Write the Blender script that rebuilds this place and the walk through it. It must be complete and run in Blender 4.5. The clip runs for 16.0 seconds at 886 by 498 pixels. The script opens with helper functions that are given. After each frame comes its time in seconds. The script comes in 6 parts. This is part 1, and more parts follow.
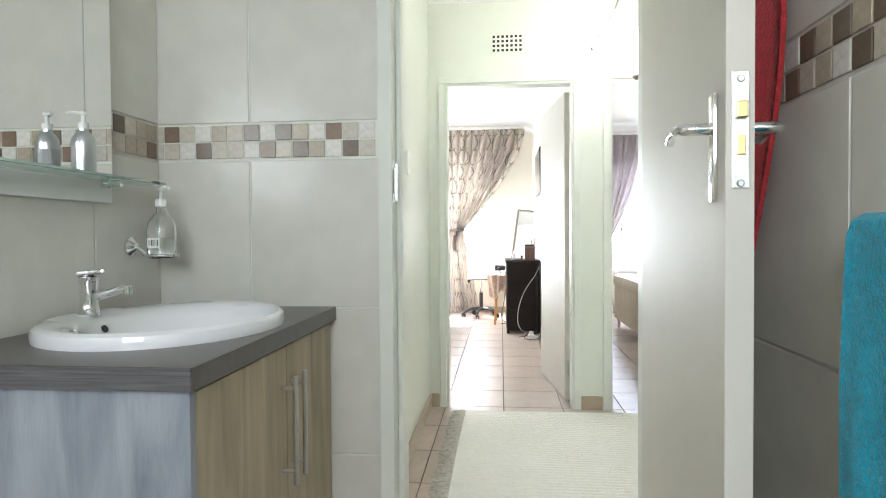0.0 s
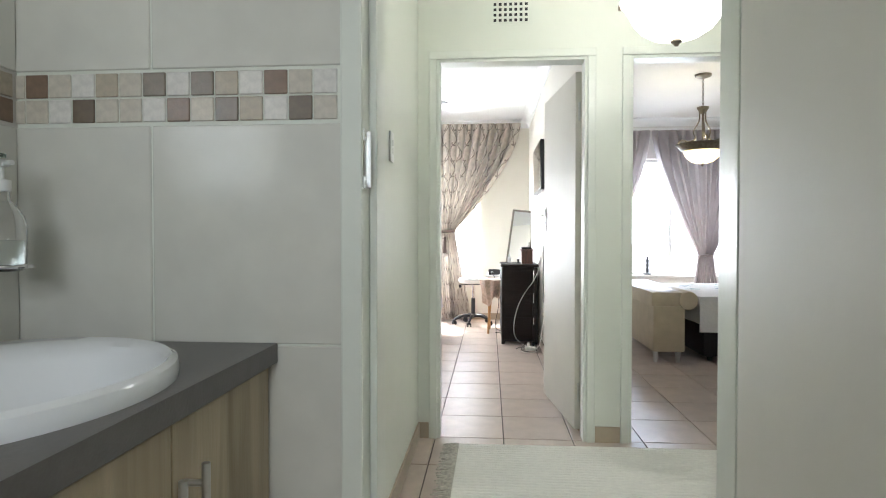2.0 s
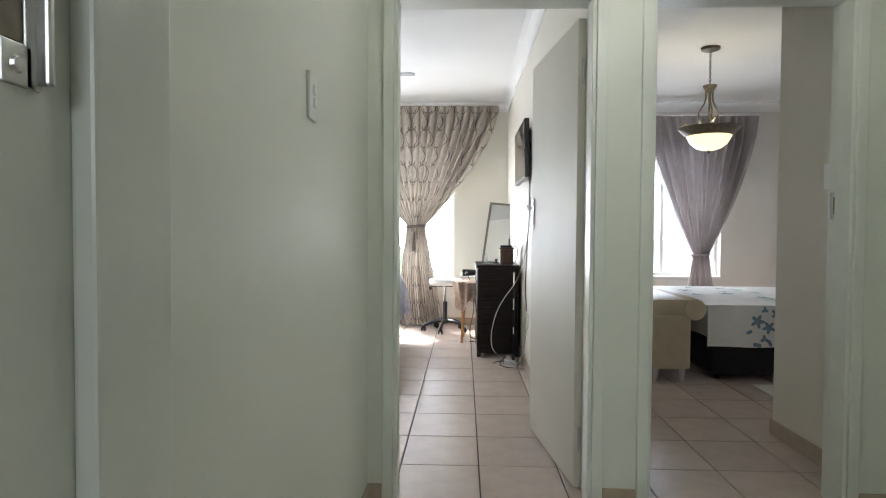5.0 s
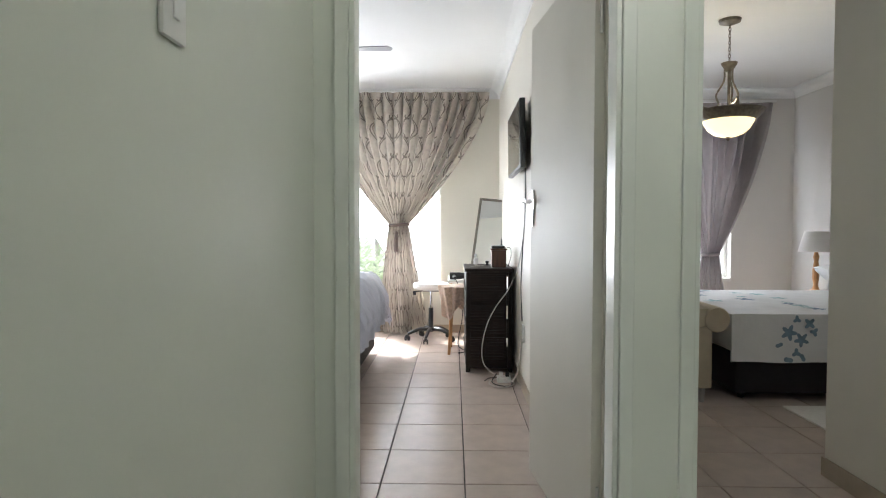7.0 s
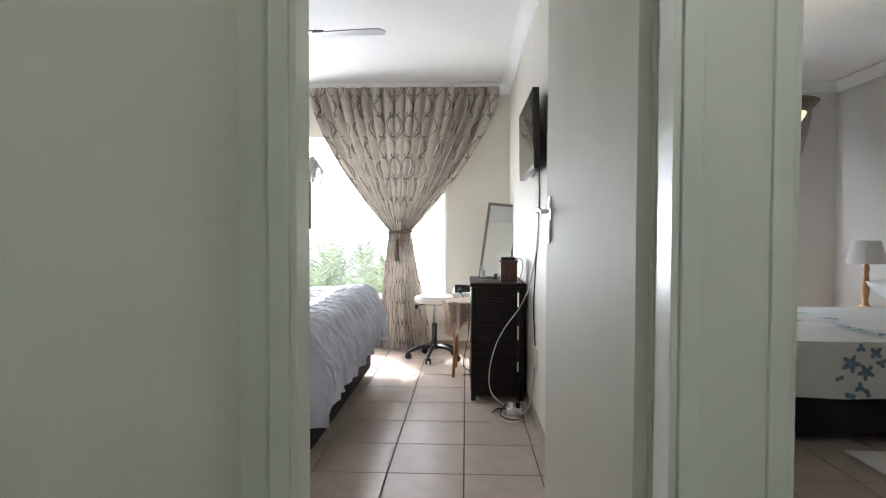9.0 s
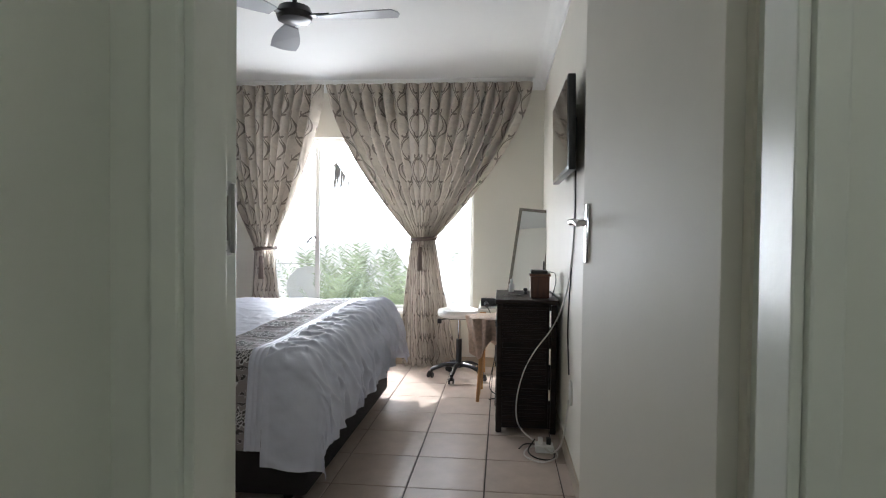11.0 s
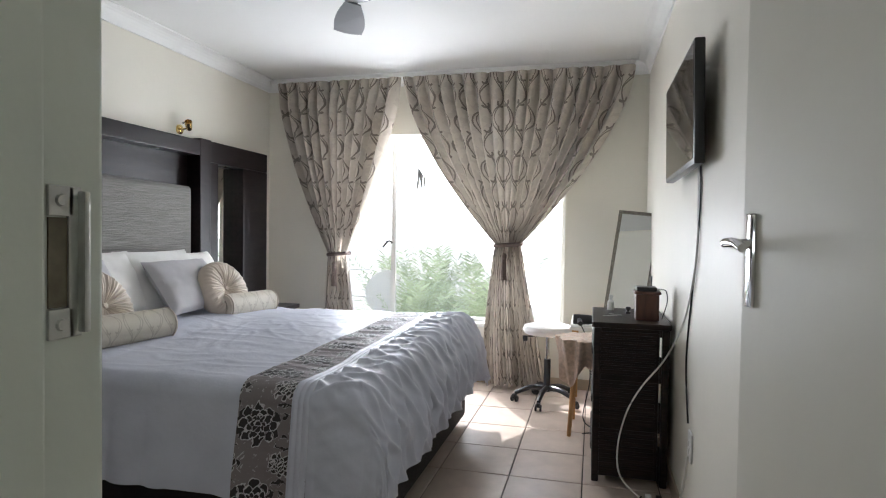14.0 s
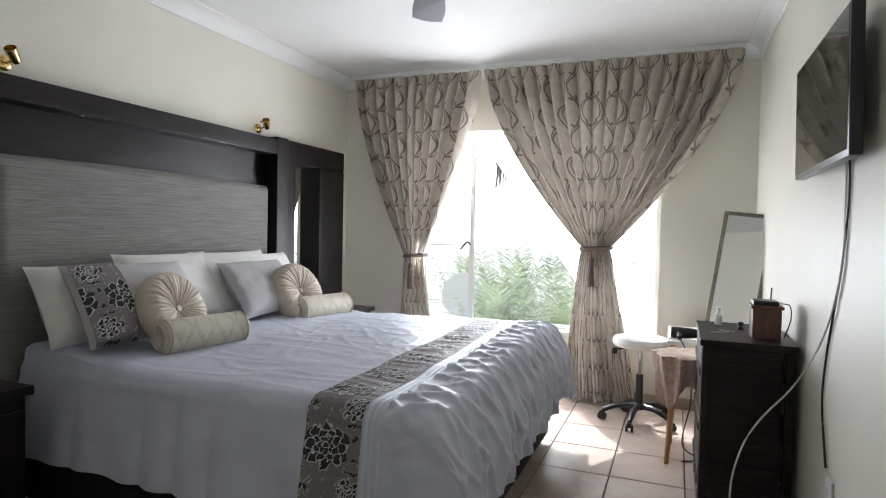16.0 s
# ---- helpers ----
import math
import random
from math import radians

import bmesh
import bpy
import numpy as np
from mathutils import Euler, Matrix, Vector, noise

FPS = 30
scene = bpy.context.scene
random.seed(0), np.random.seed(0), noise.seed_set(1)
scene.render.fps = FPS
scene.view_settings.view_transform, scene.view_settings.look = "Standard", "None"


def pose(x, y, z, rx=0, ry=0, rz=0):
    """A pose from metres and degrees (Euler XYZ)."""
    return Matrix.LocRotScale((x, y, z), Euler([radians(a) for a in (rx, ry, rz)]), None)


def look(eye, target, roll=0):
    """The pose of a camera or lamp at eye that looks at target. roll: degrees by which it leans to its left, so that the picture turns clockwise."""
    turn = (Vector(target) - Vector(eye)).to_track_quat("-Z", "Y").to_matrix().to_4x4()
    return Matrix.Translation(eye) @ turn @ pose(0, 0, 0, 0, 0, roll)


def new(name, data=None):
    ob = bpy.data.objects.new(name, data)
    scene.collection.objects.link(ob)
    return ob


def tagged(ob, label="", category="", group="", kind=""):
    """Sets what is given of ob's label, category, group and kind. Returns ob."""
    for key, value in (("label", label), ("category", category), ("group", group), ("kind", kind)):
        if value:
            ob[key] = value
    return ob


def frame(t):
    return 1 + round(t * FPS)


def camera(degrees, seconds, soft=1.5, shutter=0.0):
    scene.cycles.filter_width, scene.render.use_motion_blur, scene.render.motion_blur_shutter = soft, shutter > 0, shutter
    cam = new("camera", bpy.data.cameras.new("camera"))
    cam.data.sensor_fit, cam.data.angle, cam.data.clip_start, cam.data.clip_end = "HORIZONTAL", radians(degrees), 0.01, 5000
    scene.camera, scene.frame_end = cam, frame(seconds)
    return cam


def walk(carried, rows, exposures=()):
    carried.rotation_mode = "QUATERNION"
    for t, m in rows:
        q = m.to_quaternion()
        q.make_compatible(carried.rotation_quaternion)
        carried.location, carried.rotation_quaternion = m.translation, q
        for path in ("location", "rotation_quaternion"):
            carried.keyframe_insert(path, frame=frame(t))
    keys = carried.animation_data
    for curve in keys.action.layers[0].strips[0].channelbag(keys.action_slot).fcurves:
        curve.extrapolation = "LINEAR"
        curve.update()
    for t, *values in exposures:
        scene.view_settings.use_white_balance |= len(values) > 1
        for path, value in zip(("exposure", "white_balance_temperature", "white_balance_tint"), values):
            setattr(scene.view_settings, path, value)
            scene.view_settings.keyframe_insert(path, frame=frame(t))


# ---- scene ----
cam = camera(73.9, 16.0, soft=1.1)
PATH = [
    (0, (0.122, -0.077, 1.088), (-0.075, 1.913, 1.044), -0.4),
    (0.5, (0.104, 0.051, 1.087), (-0.085, 2.042, 1.045), -0.3),
    (1, (0.085, 0.169, 1.085), (-0.095, 2.161, 1.043), -0.2),
    (1.5, (0.069, 0.321, 1.084), (-0.101, 2.313, 1.042), -0.1),
    (2, (0.057, 0.472, 1.093), (-0.102, 2.466, 1.052), -0.0),
    (2.5, (0.045, 0.626, 1.094), (-0.099, 2.62, 1.053), 0.1),
    (3, (0.025, 0.767, 1.104), (-0.106, 2.762, 1.065), 0.1),
    (3.5, (0.005, 0.9, 1.101), (-0.104, 2.896, 1.063), 0.1),
    (4, (0.017, 1.022, 1.107), (-0.073, 3.02, 1.062), 0.2),
    (6.5, (0.086, 1.75, 1.111), (0.037, 3.748, 1.043), 0.2),
    (7, (0.083, 1.905, 1.111), (0.045, 3.904, 1.047), 0.1),
    (7.5, (0.094, 2.037, 1.114), (0.057, 4.036, 1.054), 0.1),
    (8, (0.118, 2.172, 1.141), (0.065, 4.17, 1.078), 0.2),
    (8.5, (0.127, 2.321, 1.156), (0.065, 4.319, 1.094), 0.2),
    (9, (0.139, 2.437, 1.165), (0.06, 4.435, 1.107), 0.2),
    (11.5, (0.206, 2.992, 1.217), (-0.031, 4.977, 1.17), 0.7),
    (12, (0.189, 3.09, 1.232), (-0.086, 5.07, 1.183), 0.7),
    (12.5, (0.17, 3.19, 1.237), (-0.147, 5.165, 1.189), 0.7),
    (13, (0.168, 3.28, 1.244), (-0.208, 5.244, 1.195), 0.7),
    (13.5, (0.169, 3.348, 1.249), (-0.266, 5.299, 1.197), 0.8),
    (14, (0.163, 3.406, 1.251), (-0.331, 5.343, 1.198), 0.8),
    (14.5, (0.136, 3.464, 1.242), (-0.416, 5.385, 1.192), 1.0),
    (15, (0.111, 3.528, 1.246), (-0.505, 5.43, 1.196), 1.1),
    (15.5, (0.084, 3.601, 1.247), (-0.593, 5.482, 1.197), 1.3),
    (16, (0.058, 3.641, 1.268), (-0.68, 5.499, 1.208), 1.2),
]
walk(cam, [(t, look(eye, target, roll)) for t, eye, target, roll in PATH],
     [(s, e, 5830, 9.5) for s, e in ((0.0, 2.2), (1.0, 1.98), (2.5, 1.45), (3.5, 1.08), (7.0, 0.93), (8.5, 0.75), (11.5, 0.08), (13.5, 0.24), (16.0, 0.28))])

# ---- world and light ----
world = bpy.data.worlds.new("sky")
scene.world = world
world.use_nodes = True
_wn = world.node_tree
_sky = _wn.nodes.new("ShaderNodeTexSky")
_sky.sky_type = "NISHITA"
_sky.sun_disc = False
SUN = Vector((-0.437, 0.91, 1.17)).normalized()
_sky.sun_elevation = math.asin(SUN.z)
_sky.sun_rotation = math.atan2(SUN.x, SUN.y)
_wn.links.new(_sky.outputs[0], _wn.nodes["Background"].inputs[0])
_wn.nodes["Background"].inputs[1].default_value = 0.10
_sun = new("sun", bpy.data.lights.new("sun", "SUN"))
_sun.data.energy, _sun.data.angle, _sun.data.color = 5.0, radians(0.6), (1.0, 0.95, 0.87)
_sun.matrix_world = look(SUN * 10, (0, 0, 0))


def window_light(name, m, w, h, watts, color=(1, 1, 1)):
    li = bpy.data.lights.new(name, "AREA")
    li.shape, li.size, li.size_y, li.energy, li.color = "RECTANGLE", w, h, watts, color
    ob = new(name, li)
    ob.matrix_world = m
    return ob


def bulb(name, p, watts, color, r=0.05):
    li = bpy.data.lights.new(name, "POINT")
    li.energy, li.color, li.shadow_soft_size = watts, color, r
    new(name, li).location = p


window_light("bedroom_daylight", look((-1.15, 8.36, 1.35), (-0.62, 6, 1.72)), 1.75, 1.4, 70, (1, 0.98, 0.96))
window_light("guest_daylight", look((2.1, 8.33, 1.35), (2.1, 5, 1.35)), 1.7, 1.4, 21, (0.90, 0.93, 1))
window_light("bathroom_daylight", look((0.0, -1.36, 1.75), (-0.2, 1.4, 1.0)), 0.9, 0.8, 6.6, (1, 0.98, 0.93))
bulb("hall_bulb", (0.757, 2.774, 2.03), 4.2, (1.0, 0.93, 0.80), 0.06)
bulb("guest_bulb", (2.04, 6.18, 1.90), 2.4, (1.0, 0.85, 0.6), 0.05)


# ---- materials ----
def mat(name, color, rough=0.5, metal=0.0, vary=0.06, scale=6.0, bump=0.0, bscale=60.0, coat=0.0, rnd=0.0, stretch=None,
        trans=0.0, spec=0.5, sheen=0.0):
    """A painted, ceramic, metal or cloth surface: base colour with blotches, fine grain and relief."""
    m = bpy.data.materials.new(name)
    m.use_nodes = True
    nt = m.node_tree
    b = nt.nodes["Principled BSDF"]
    b.inputs["Roughness"].default_value, b.inputs["Metallic"].default_value = rough, metal
    b.inputs["Coat Weight"].default_value, b.inputs["Transmission Weight"].default_value = coat, trans
    b.inputs["Specular IOR Level"].default_value, b.inputs["Sheen Weight"].default_value = spec, sheen
    tc = nt.nodes.new("ShaderNodeTexCoord")
    mp = nt.nodes.new("ShaderNodeMapping")
    nt.links.new(tc.outputs["Object"], mp.inputs[0])
    if stretch:
        mp.inputs["Scale"].default_value = stretch
    n1 = nt.nodes.new("ShaderNodeTexNoise")
    n1.inputs["Scale"].default_value, n1.inputs["Detail"].default_value = scale, 6
    nt.links.new(mp.outputs[0], n1.inputs[0])
    hsv = nt.nodes.new("ShaderNodeHueSaturation")
    hsv.inputs["Color"].default_value = (*color, 1)
    mr = nt.nodes.new("ShaderNodeMapRange")
    mr.inputs[1].default_value, mr.inputs[2].default_value = 0.3, 0.7
    mr.inputs[3].default_value, mr.inputs[4].default_value = 1 - vary, 1 + vary
    nt.links.new(n1.outputs[0], mr.inputs[0])
    val = mr.outputs[0]
    if rnd:
        oi = nt.nodes.new("ShaderNodeObjectInfo")
        r2 = nt.nodes.new("ShaderNodeMapRange")
        r2.inputs[3].default_value, r2.inputs[4].default_value = 1 - rnd, 1 + rnd
        nt.links.new(oi.outputs["Random"], r2.inputs[0])
        mu = nt.nodes.new("ShaderNodeMath")
        mu.operation = "MULTIPLY"
        nt.links.new(val, mu.inputs[0])
        nt.links.new(r2.outputs[0], mu.inputs[1])
        val = mu.outputs[0]
    nt.links.new(val, hsv.inputs["Value"])
    nt.links.new(hsv.outputs[0], b.inputs["Base Color"])
    if bump:
        n2 = nt.nodes.new("ShaderNodeTexNoise")
        n2.inputs["Scale"].default_value, n2.inputs["Detail"].default_value = bscale, 4
        nt.links.new(mp.outputs[0], n2.inputs[0])
        bp = nt.nodes.new("ShaderNodeBump")
        bp.inputs["Strength"].default_value, bp.inputs["Distance"].default_value = bump, 0.01
        nt.links.new(n2.outputs[0], bp.inputs["Height"])
        nt.links.new(bp.outputs[0], b.inputs["Normal"])
    return m


def wood(name, c1, c2, stretch, scale=5.0, rough=0.5, coat=0.0):
    """Streaky grain along the axis that stretch leaves short."""
    m = mat(name, c1, rough, coat=coat, bump=0.15, bscale=30, stretch=stretch)
    nt = m.node_tree
    b = nt.nodes["Principled BSDF"]
    mp = [n for n in nt.nodes if n.type == "MAPPING"][0]
    n = nt.nodes.new("ShaderNodeTexNoise")
    n.inputs["Scale"].default_value, n.inputs["Detail"].default_value, n.inputs["Distortion"].default_value = scale, 9, 0.8
    nt.links.new(mp.outputs[0], n.inputs[0])
    cr = nt.nodes.new("ShaderNodeValToRGB")
    cr.color_ramp.elements[0].position, cr.color_ramp.elements[1].position = 0.32, 0.68
    cr.color_ramp.elements[0].color, cr.color_ramp.elements[1].color = (*c1, 1), (*c2, 1)
    nt.links.new(n.outputs[0], cr.inputs[0])
    nt.links.new(cr.outputs[0], b.inputs["Base Color"])
    return m


def glow(name, color, strength):
    m = bpy.data.materials.new(name)
    m.use_nodes = True
    b = m.node_tree.nodes["Principled BSDF"]
    b.inputs["Base Color"].default_value = (0.85, 0.82, 0.75, 1)
    b.inputs["Roughness"].default_value = 0.3
    b.inputs["Emission Color"].default_value = (*color, 1)
    b.inputs["Emission Strength"].default_value = strength
    return m


def glass(name, color=(1, 1, 1), rough=0.0):
    m = bpy.data.materials.new(name)
    m.use_nodes = True
    b = m.node_tree.nodes["Principled BSDF"]
    b.inputs["Base Color"].default_value = (*color, 1)
    b.inputs["Roughness"].default_value = rough
    b.inputs["Transmission Weight"].default_value, b.inputs["IOR"].default_value = 1.0, 1.45
    return m


def mathn(nt, op, a, b=None):
    n = nt.nodes.new("ShaderNodeMath")
    n.operation = op
    for i, v in enumerate((a, b)):
        if v is None:
            continue
        if isinstance(v, (int, float)):
            n.inputs[i].default_value = v
        else:
            nt.links.new(v, n.inputs[i])
    return n.outputs[0]


def ogee(name, ground, line, shade, su, sv, rough=0.8):
    """Woven ogee lattice with scrolls, in the cloth's own coordinates."""
    m = mat(name, ground, rough, bump=0.25, bscale=400, sheen=0.15)
    nt = m.node_tree
    b = nt.nodes["Principled BSDF"]
    uv = nt.nodes.new("ShaderNodeUVMap")
    ns = nt.nodes.new("ShaderNodeTexNoise")
    ns.inputs["Scale"].default_value = 9
    nt.links.new(uv.outputs[0], ns.inputs[0])
    sp = nt.nodes.new("ShaderNodeSeparateXYZ")
    nt.links.new(uv.outputs[0], sp.inputs[0])
    wob = mathn(nt, "MULTIPLY", mathn(nt, "SUBTRACT", ns.outputs[0], 0.5), 0.10)
    u = mathn(nt, "ADD", mathn(nt, "MULTIPLY", sp.outputs[0], su), wob)
    v = mathn(nt, "MULTIPLY", sp.outputs[1], sv)

    def lattice(off, width, amp, base, vo):
        d = mathn(nt, "ABSOLUTE", mathn(nt, "SUBTRACT", mathn(nt, "FRACT", mathn(nt, "ADD", u, off)), 0.5))
        c = mathn(nt, "ADD", mathn(nt, "MULTIPLY", mathn(nt, "COSINE", mathn(nt, "MULTIPLY", mathn(nt, "ADD", v, vo), 6.2832)), amp), base)
        return mathn(nt, "LESS_THAN", mathn(nt, "ABSOLUTE", mathn(nt, "SUBTRACT", d, c)), width)

    k = lattice(0.0, 0.022, 0.19, 0.25, 0.0)
    k = mathn(nt, "MAXIMUM", k, lattice(0.0, 0.015, 0.15, 0.19, 0.03))
    # curled tips inside each ogee
    du = mathn(nt, "SUBTRACT", mathn(nt, "ABSOLUTE", mathn(nt, "SUBTRACT", mathn(nt, "FRACT", u), 0.5)), 0.17)
    dv = mathn(nt, "MULTIPLY", mathn(nt, "SUBTRACT", mathn(nt, "FRACT", mathn(nt, "MULTIPLY", v, 2.0)), 0.32), 0.62)
    rr = mathn(nt, "SQRT", mathn(nt, "ADD", mathn(nt, "MULTIPLY", du, du), mathn(nt, "MULTIPLY", dv, dv)))
    arc = mathn(nt, "LESS_THAN", mathn(nt, "ABSOLUTE", mathn(nt, "SUBTRACT", rr, 0.085)), 0.026)
    k2 = mathn(nt, "MULTIPLY", arc, mathn(nt, "GREATER_THAN", mathn(nt, "ADD", dv, mathn(nt, "MULTIPLY", du, 0.6)), 0.0))
    mx0 = nt.nodes.new("ShaderNodeMix")
    mx0.data_type = "RGBA"
    mx0.inputs[6].default_value, mx0.inputs[7].default_value = (*ground, 1), (*shade, 1)
    n4 = nt.nodes.new("ShaderNodeTexNoise")
    n4.inputs["Scale"].default_value = 16
    nt.links.new(uv.outputs[0], n4.inputs[0])
    nt.links.new(mathn(nt, "MULTIPLY", mathn(nt, "GREATER_THAN", n4.outputs[0], 0.53), 0.55), mx0.inputs[0])
    mx = nt.nodes.new("ShaderNodeMix")
    mx.data_type = "RGBA"
    mx.inputs[7].default_value = (*line, 1)
    nt.links.new(mx0.outputs[2], mx.inputs[6])
    nt.links.new(mathn(nt, "MULTIPLY", mathn(nt, "MAXIMUM", k, k2), 0.78), mx.inputs[0])
    nt.links.new(mx.outputs[2], b.inputs["Base Color"])
    cloth_through(m, 0.075)
    return m


def cloth_through(m, share=0.09, col=None):
    """Thin cloth lets some light through."""
    nt = m.node_tree
    b = nt.nodes["Principled BSDF"]
    out = [n for n in nt.nodes if n.type == "OUTPUT_MATERIAL"][0]
    tr = nt.nodes.new("ShaderNodeBsdfTranslucent")
    src = b.inputs["Base Color"].links
    if src:
        nt.links.new(src[0].from_socket, tr.inputs[0])
    ms = nt.nodes.new("ShaderNodeMixShader")
    ms.inputs[0].default_value = share
    nt.links.new(b.outputs[0], ms.inputs[1])
    nt.links.new(tr.outputs[0], ms.inputs[2])
    nt.links.new(ms.outputs[0], out.inputs[0])


def damask(name, ground, dark, light, width, rough=0.6):
    """Floral damask: half-drop layered flowers, dark with pale outlines, and scrolls between."""
    m = mat(name, ground, rough, bump=0.2, bscale=300)
    nt = m.node_tree
    b = nt.nodes["Principled BSDF"]
    uv = nt.nodes.new("ShaderNodeUVMap")
    sp = nt.nodes.new("ShaderNodeSeparateXYZ")
    nt.links.new(uv.outputs[0], sp.inputs[0])
    wn = nt.nodes.new("ShaderNodeTexNoise")
    wn.inputs["Scale"].default_value, wn.inputs["Detail"].default_value = 38.0, 1.0
    nt.links.new(uv.outputs[0], wn.inputs[0])
    sway = mathn(nt, "MULTIPLY", mathn(nt, "SUBTRACT", wn.outputs[0], 0.5), 0.035)

    def cell(sock, period, off):
        sock = mathn(nt, "ADD", sock, sway)
        return mathn(nt, "SUBTRACT", mathn(nt, "FLOORED_MODULO", mathn(nt, "ADD", sock, off + period / 2), period), period / 2)

    def flower(du, dv, big):
        """Layered petals with pale outlines: returns (dark figure, pale line)."""
        rad = mathn(nt, "SQRT", mathn(nt, "ADD", mathn(nt, "MULTIPLY", du, du), mathn(nt, "MULTIPLY", dv, dv)))
        ang = mathn(nt, "ARCTAN2", dv, du)
        dark, pale = None, None
        for i, f in enumerate((1.0, 0.70, 0.42, 0.18)):
            lobe = mathn(nt, "ABSOLUTE", mathn(nt, "COSINE", mathn(nt, "ADD", mathn(nt, "MULTIPLY", ang, 4.0), 1.5708 * (i % 2))))
            edge = mathn(nt, "SUBTRACT", rad, mathn(nt, "MULTIPLY", mathn(nt, "ADD", mathn(nt, "MULTIPLY", lobe, 0.34), 0.66), big * f))
            line = mathn(nt, "LESS_THAN", mathn(nt, "ABSOLUTE", edge), 0.0026)
            fill = mathn(nt, "MULTIPLY", mathn(nt, "LESS_THAN", edge, -0.004), mathn(nt, "GREATER_THAN", edge, -0.40 * big))
            dark = fill if dark is None else mathn(nt, "MAXIMUM", dark, fill)
            pale = line if pale is None else mathn(nt, "MAXIMUM", pale, line)
        return dark, pale

    tall = 0.27
    d1, p1 = flower(cell(sp.outputs[0], width, -width * 0.40), cell(sp.outputs[1], tall, 0.0), 0.080)
    d2, p2 = flower(cell(sp.outputs[0], width, -width * 0.86), cell(sp.outputs[1], tall, tall / 2), 0.046)
    cb = nt.nodes.new("ShaderNodeCombineXYZ")
    nt.links.new(mathn(nt, "ABSOLUTE", cell(sp.outputs[0], width, -width * 0.40)), cb.inputs[0])
    nt.links.new(mathn(nt, "ABSOLUTE", cell(sp.outputs[1], tall, tall / 2)), cb.inputs[1])
    n = nt.nodes.new("ShaderNodeTexNoise")
    n.inputs["Scale"].default_value, n.inputs["Detail"].default_value, n.inputs["Distortion"].default_value = 26.0, 0.6, 1.4
    nt.links.new(cb.outputs[0], n.inputs[0])
    scroll = mathn(nt, "LESS_THAN", mathn(nt, "ABSOLUTE", mathn(nt, "SUBTRACT", n.outputs[0], 0.545)), 0.016)
    leaf_fig = mathn(nt, "GREATER_THAN", n.outputs[0], 0.57)
    col = None
    for fac, c in ((mathn(nt, "MULTIPLY", scroll, 0.7), light), (leaf_fig, dark), (mathn(nt, "MAXIMUM", d1, d2), dark), (mathn(nt, "MAXIMUM", p1, p2), light)):
        mx = nt.nodes.new("ShaderNodeMix")
        mx.data_type = "RGBA"
        mx.inputs[6].default_value, mx.inputs[7].default_value = (*ground, 1), (*c, 1)
        if col is not None:
            nt.links.new(col, mx.inputs[6])
        nt.links.new(fac, mx.inputs[0])
        col = mx.outputs[2]
    nt.links.new(col, b.inputs["Base Color"])
    return m


M_WALL_HALL = mat("hall_wall_paint", (0.71, 0.732, 0.65), 0.36, vary=0.02, scale=2, bump=0.08, bscale=25)
M_WALL_BED = mat("bedroom_wall_paint", (0.76, 0.73, 0.64), 0.45, vary=0.025, scale=2, bump=0.08, bscale=25)
M_WALL_GUEST = mat("guest_wall_paint", (0.72, 0.70, 0.66), 0.5, vary=0.025, scale=2, bump=0.08, bscale=25)
M_CEIL = mat("ceiling_paint", (0.84, 0.84, 0.82), 0.7, vary=0.02, scale=1.5, bump=0.05, bscale=40)
M_CORNICE = mat("cornice_paint", (0.85, 0.85, 0.83), 0.6, vary=0.02)
M_FRAME = mat("enamel_frame_paint", (0.72, 0.745, 0.672), 0.30, vary=0.03, scale=9, bump=0.12, bscale=18, coat=0.04, spec=0.38)
M_DOOR = mat("enamel_door_paint", (0.68, 0.655, 0.58), 0.55, vary=0.025, scale=3, bump=0.06, bscale=30, spec=0.24)
M_FLOOR = mat("beige_floor_tile", (0.47, 0.385, 0.325), 0.32, vary=0.10, scale=9, bump=0.05, bscale=14, rnd=0.07)
M_GROUT = mat("dark_grout", (0.10, 0.085, 0.075), 0.9, vary=0.2, scale=40)
M_SKIRT = mat("skirting_tile", (0.42, 0.345, 0.25), 0.3, vary=0.08, scale=10)
M_BTILE = mat("glazed_wall_tile", (0.645, 0.635, 0.57), 0.27, vary=0.045, scale=9, bump=0.03, bscale=18, rnd=0.02)
M_BGROUT = mat("pale_grout", (0.55, 0.53, 0.49), 0.9, vary=0.06, scale=50)
MOSAIC = [mat("mosaic_stone", c, 0.3, vary=0.14, scale=60, bump=0.08, bscale=120, rnd=0.06) for c in
          ((0.155, 0.12, 0.085), (0.21, 0.145, 0.10), (0.43, 0.375, 0.285), (0.68, 0.66, 0.61), (0.54, 0.50, 0.42), (0.20, 0.165, 0.125))]
M_CHROME = mat("chrome", (0.78, 0.78, 0.78), 0.08, 1.0, vary=0.02)
M_STEEL = mat("brushed_steel", (0.60, 0.60, 0.58), 0.3, 1.0, vary=0.05, scale=80)
M_BRASS = mat("polished_brass", (0.75, 0.55, 0.22), 0.2, 1.0, vary=0.05)
M_CERAMIC = mat("white_ceramic", (0.82, 0.83, 0.84), 0.06, vary=0.01, coat=0.5)
M_COUNTER = mat("grey_laminate", (0.115, 0.105, 0.10), 0.33, vary=0.12, scale=30, bump=0.08, bscale=200, stretch=(6, 1, 1))
M_COUNTEREDGE = wood("ribbed_grey_edge", (0.065, 0.063, 0.065), (0.15, 0.145, 0.15), (1.5, 1.5, 60), 4, 0.45)
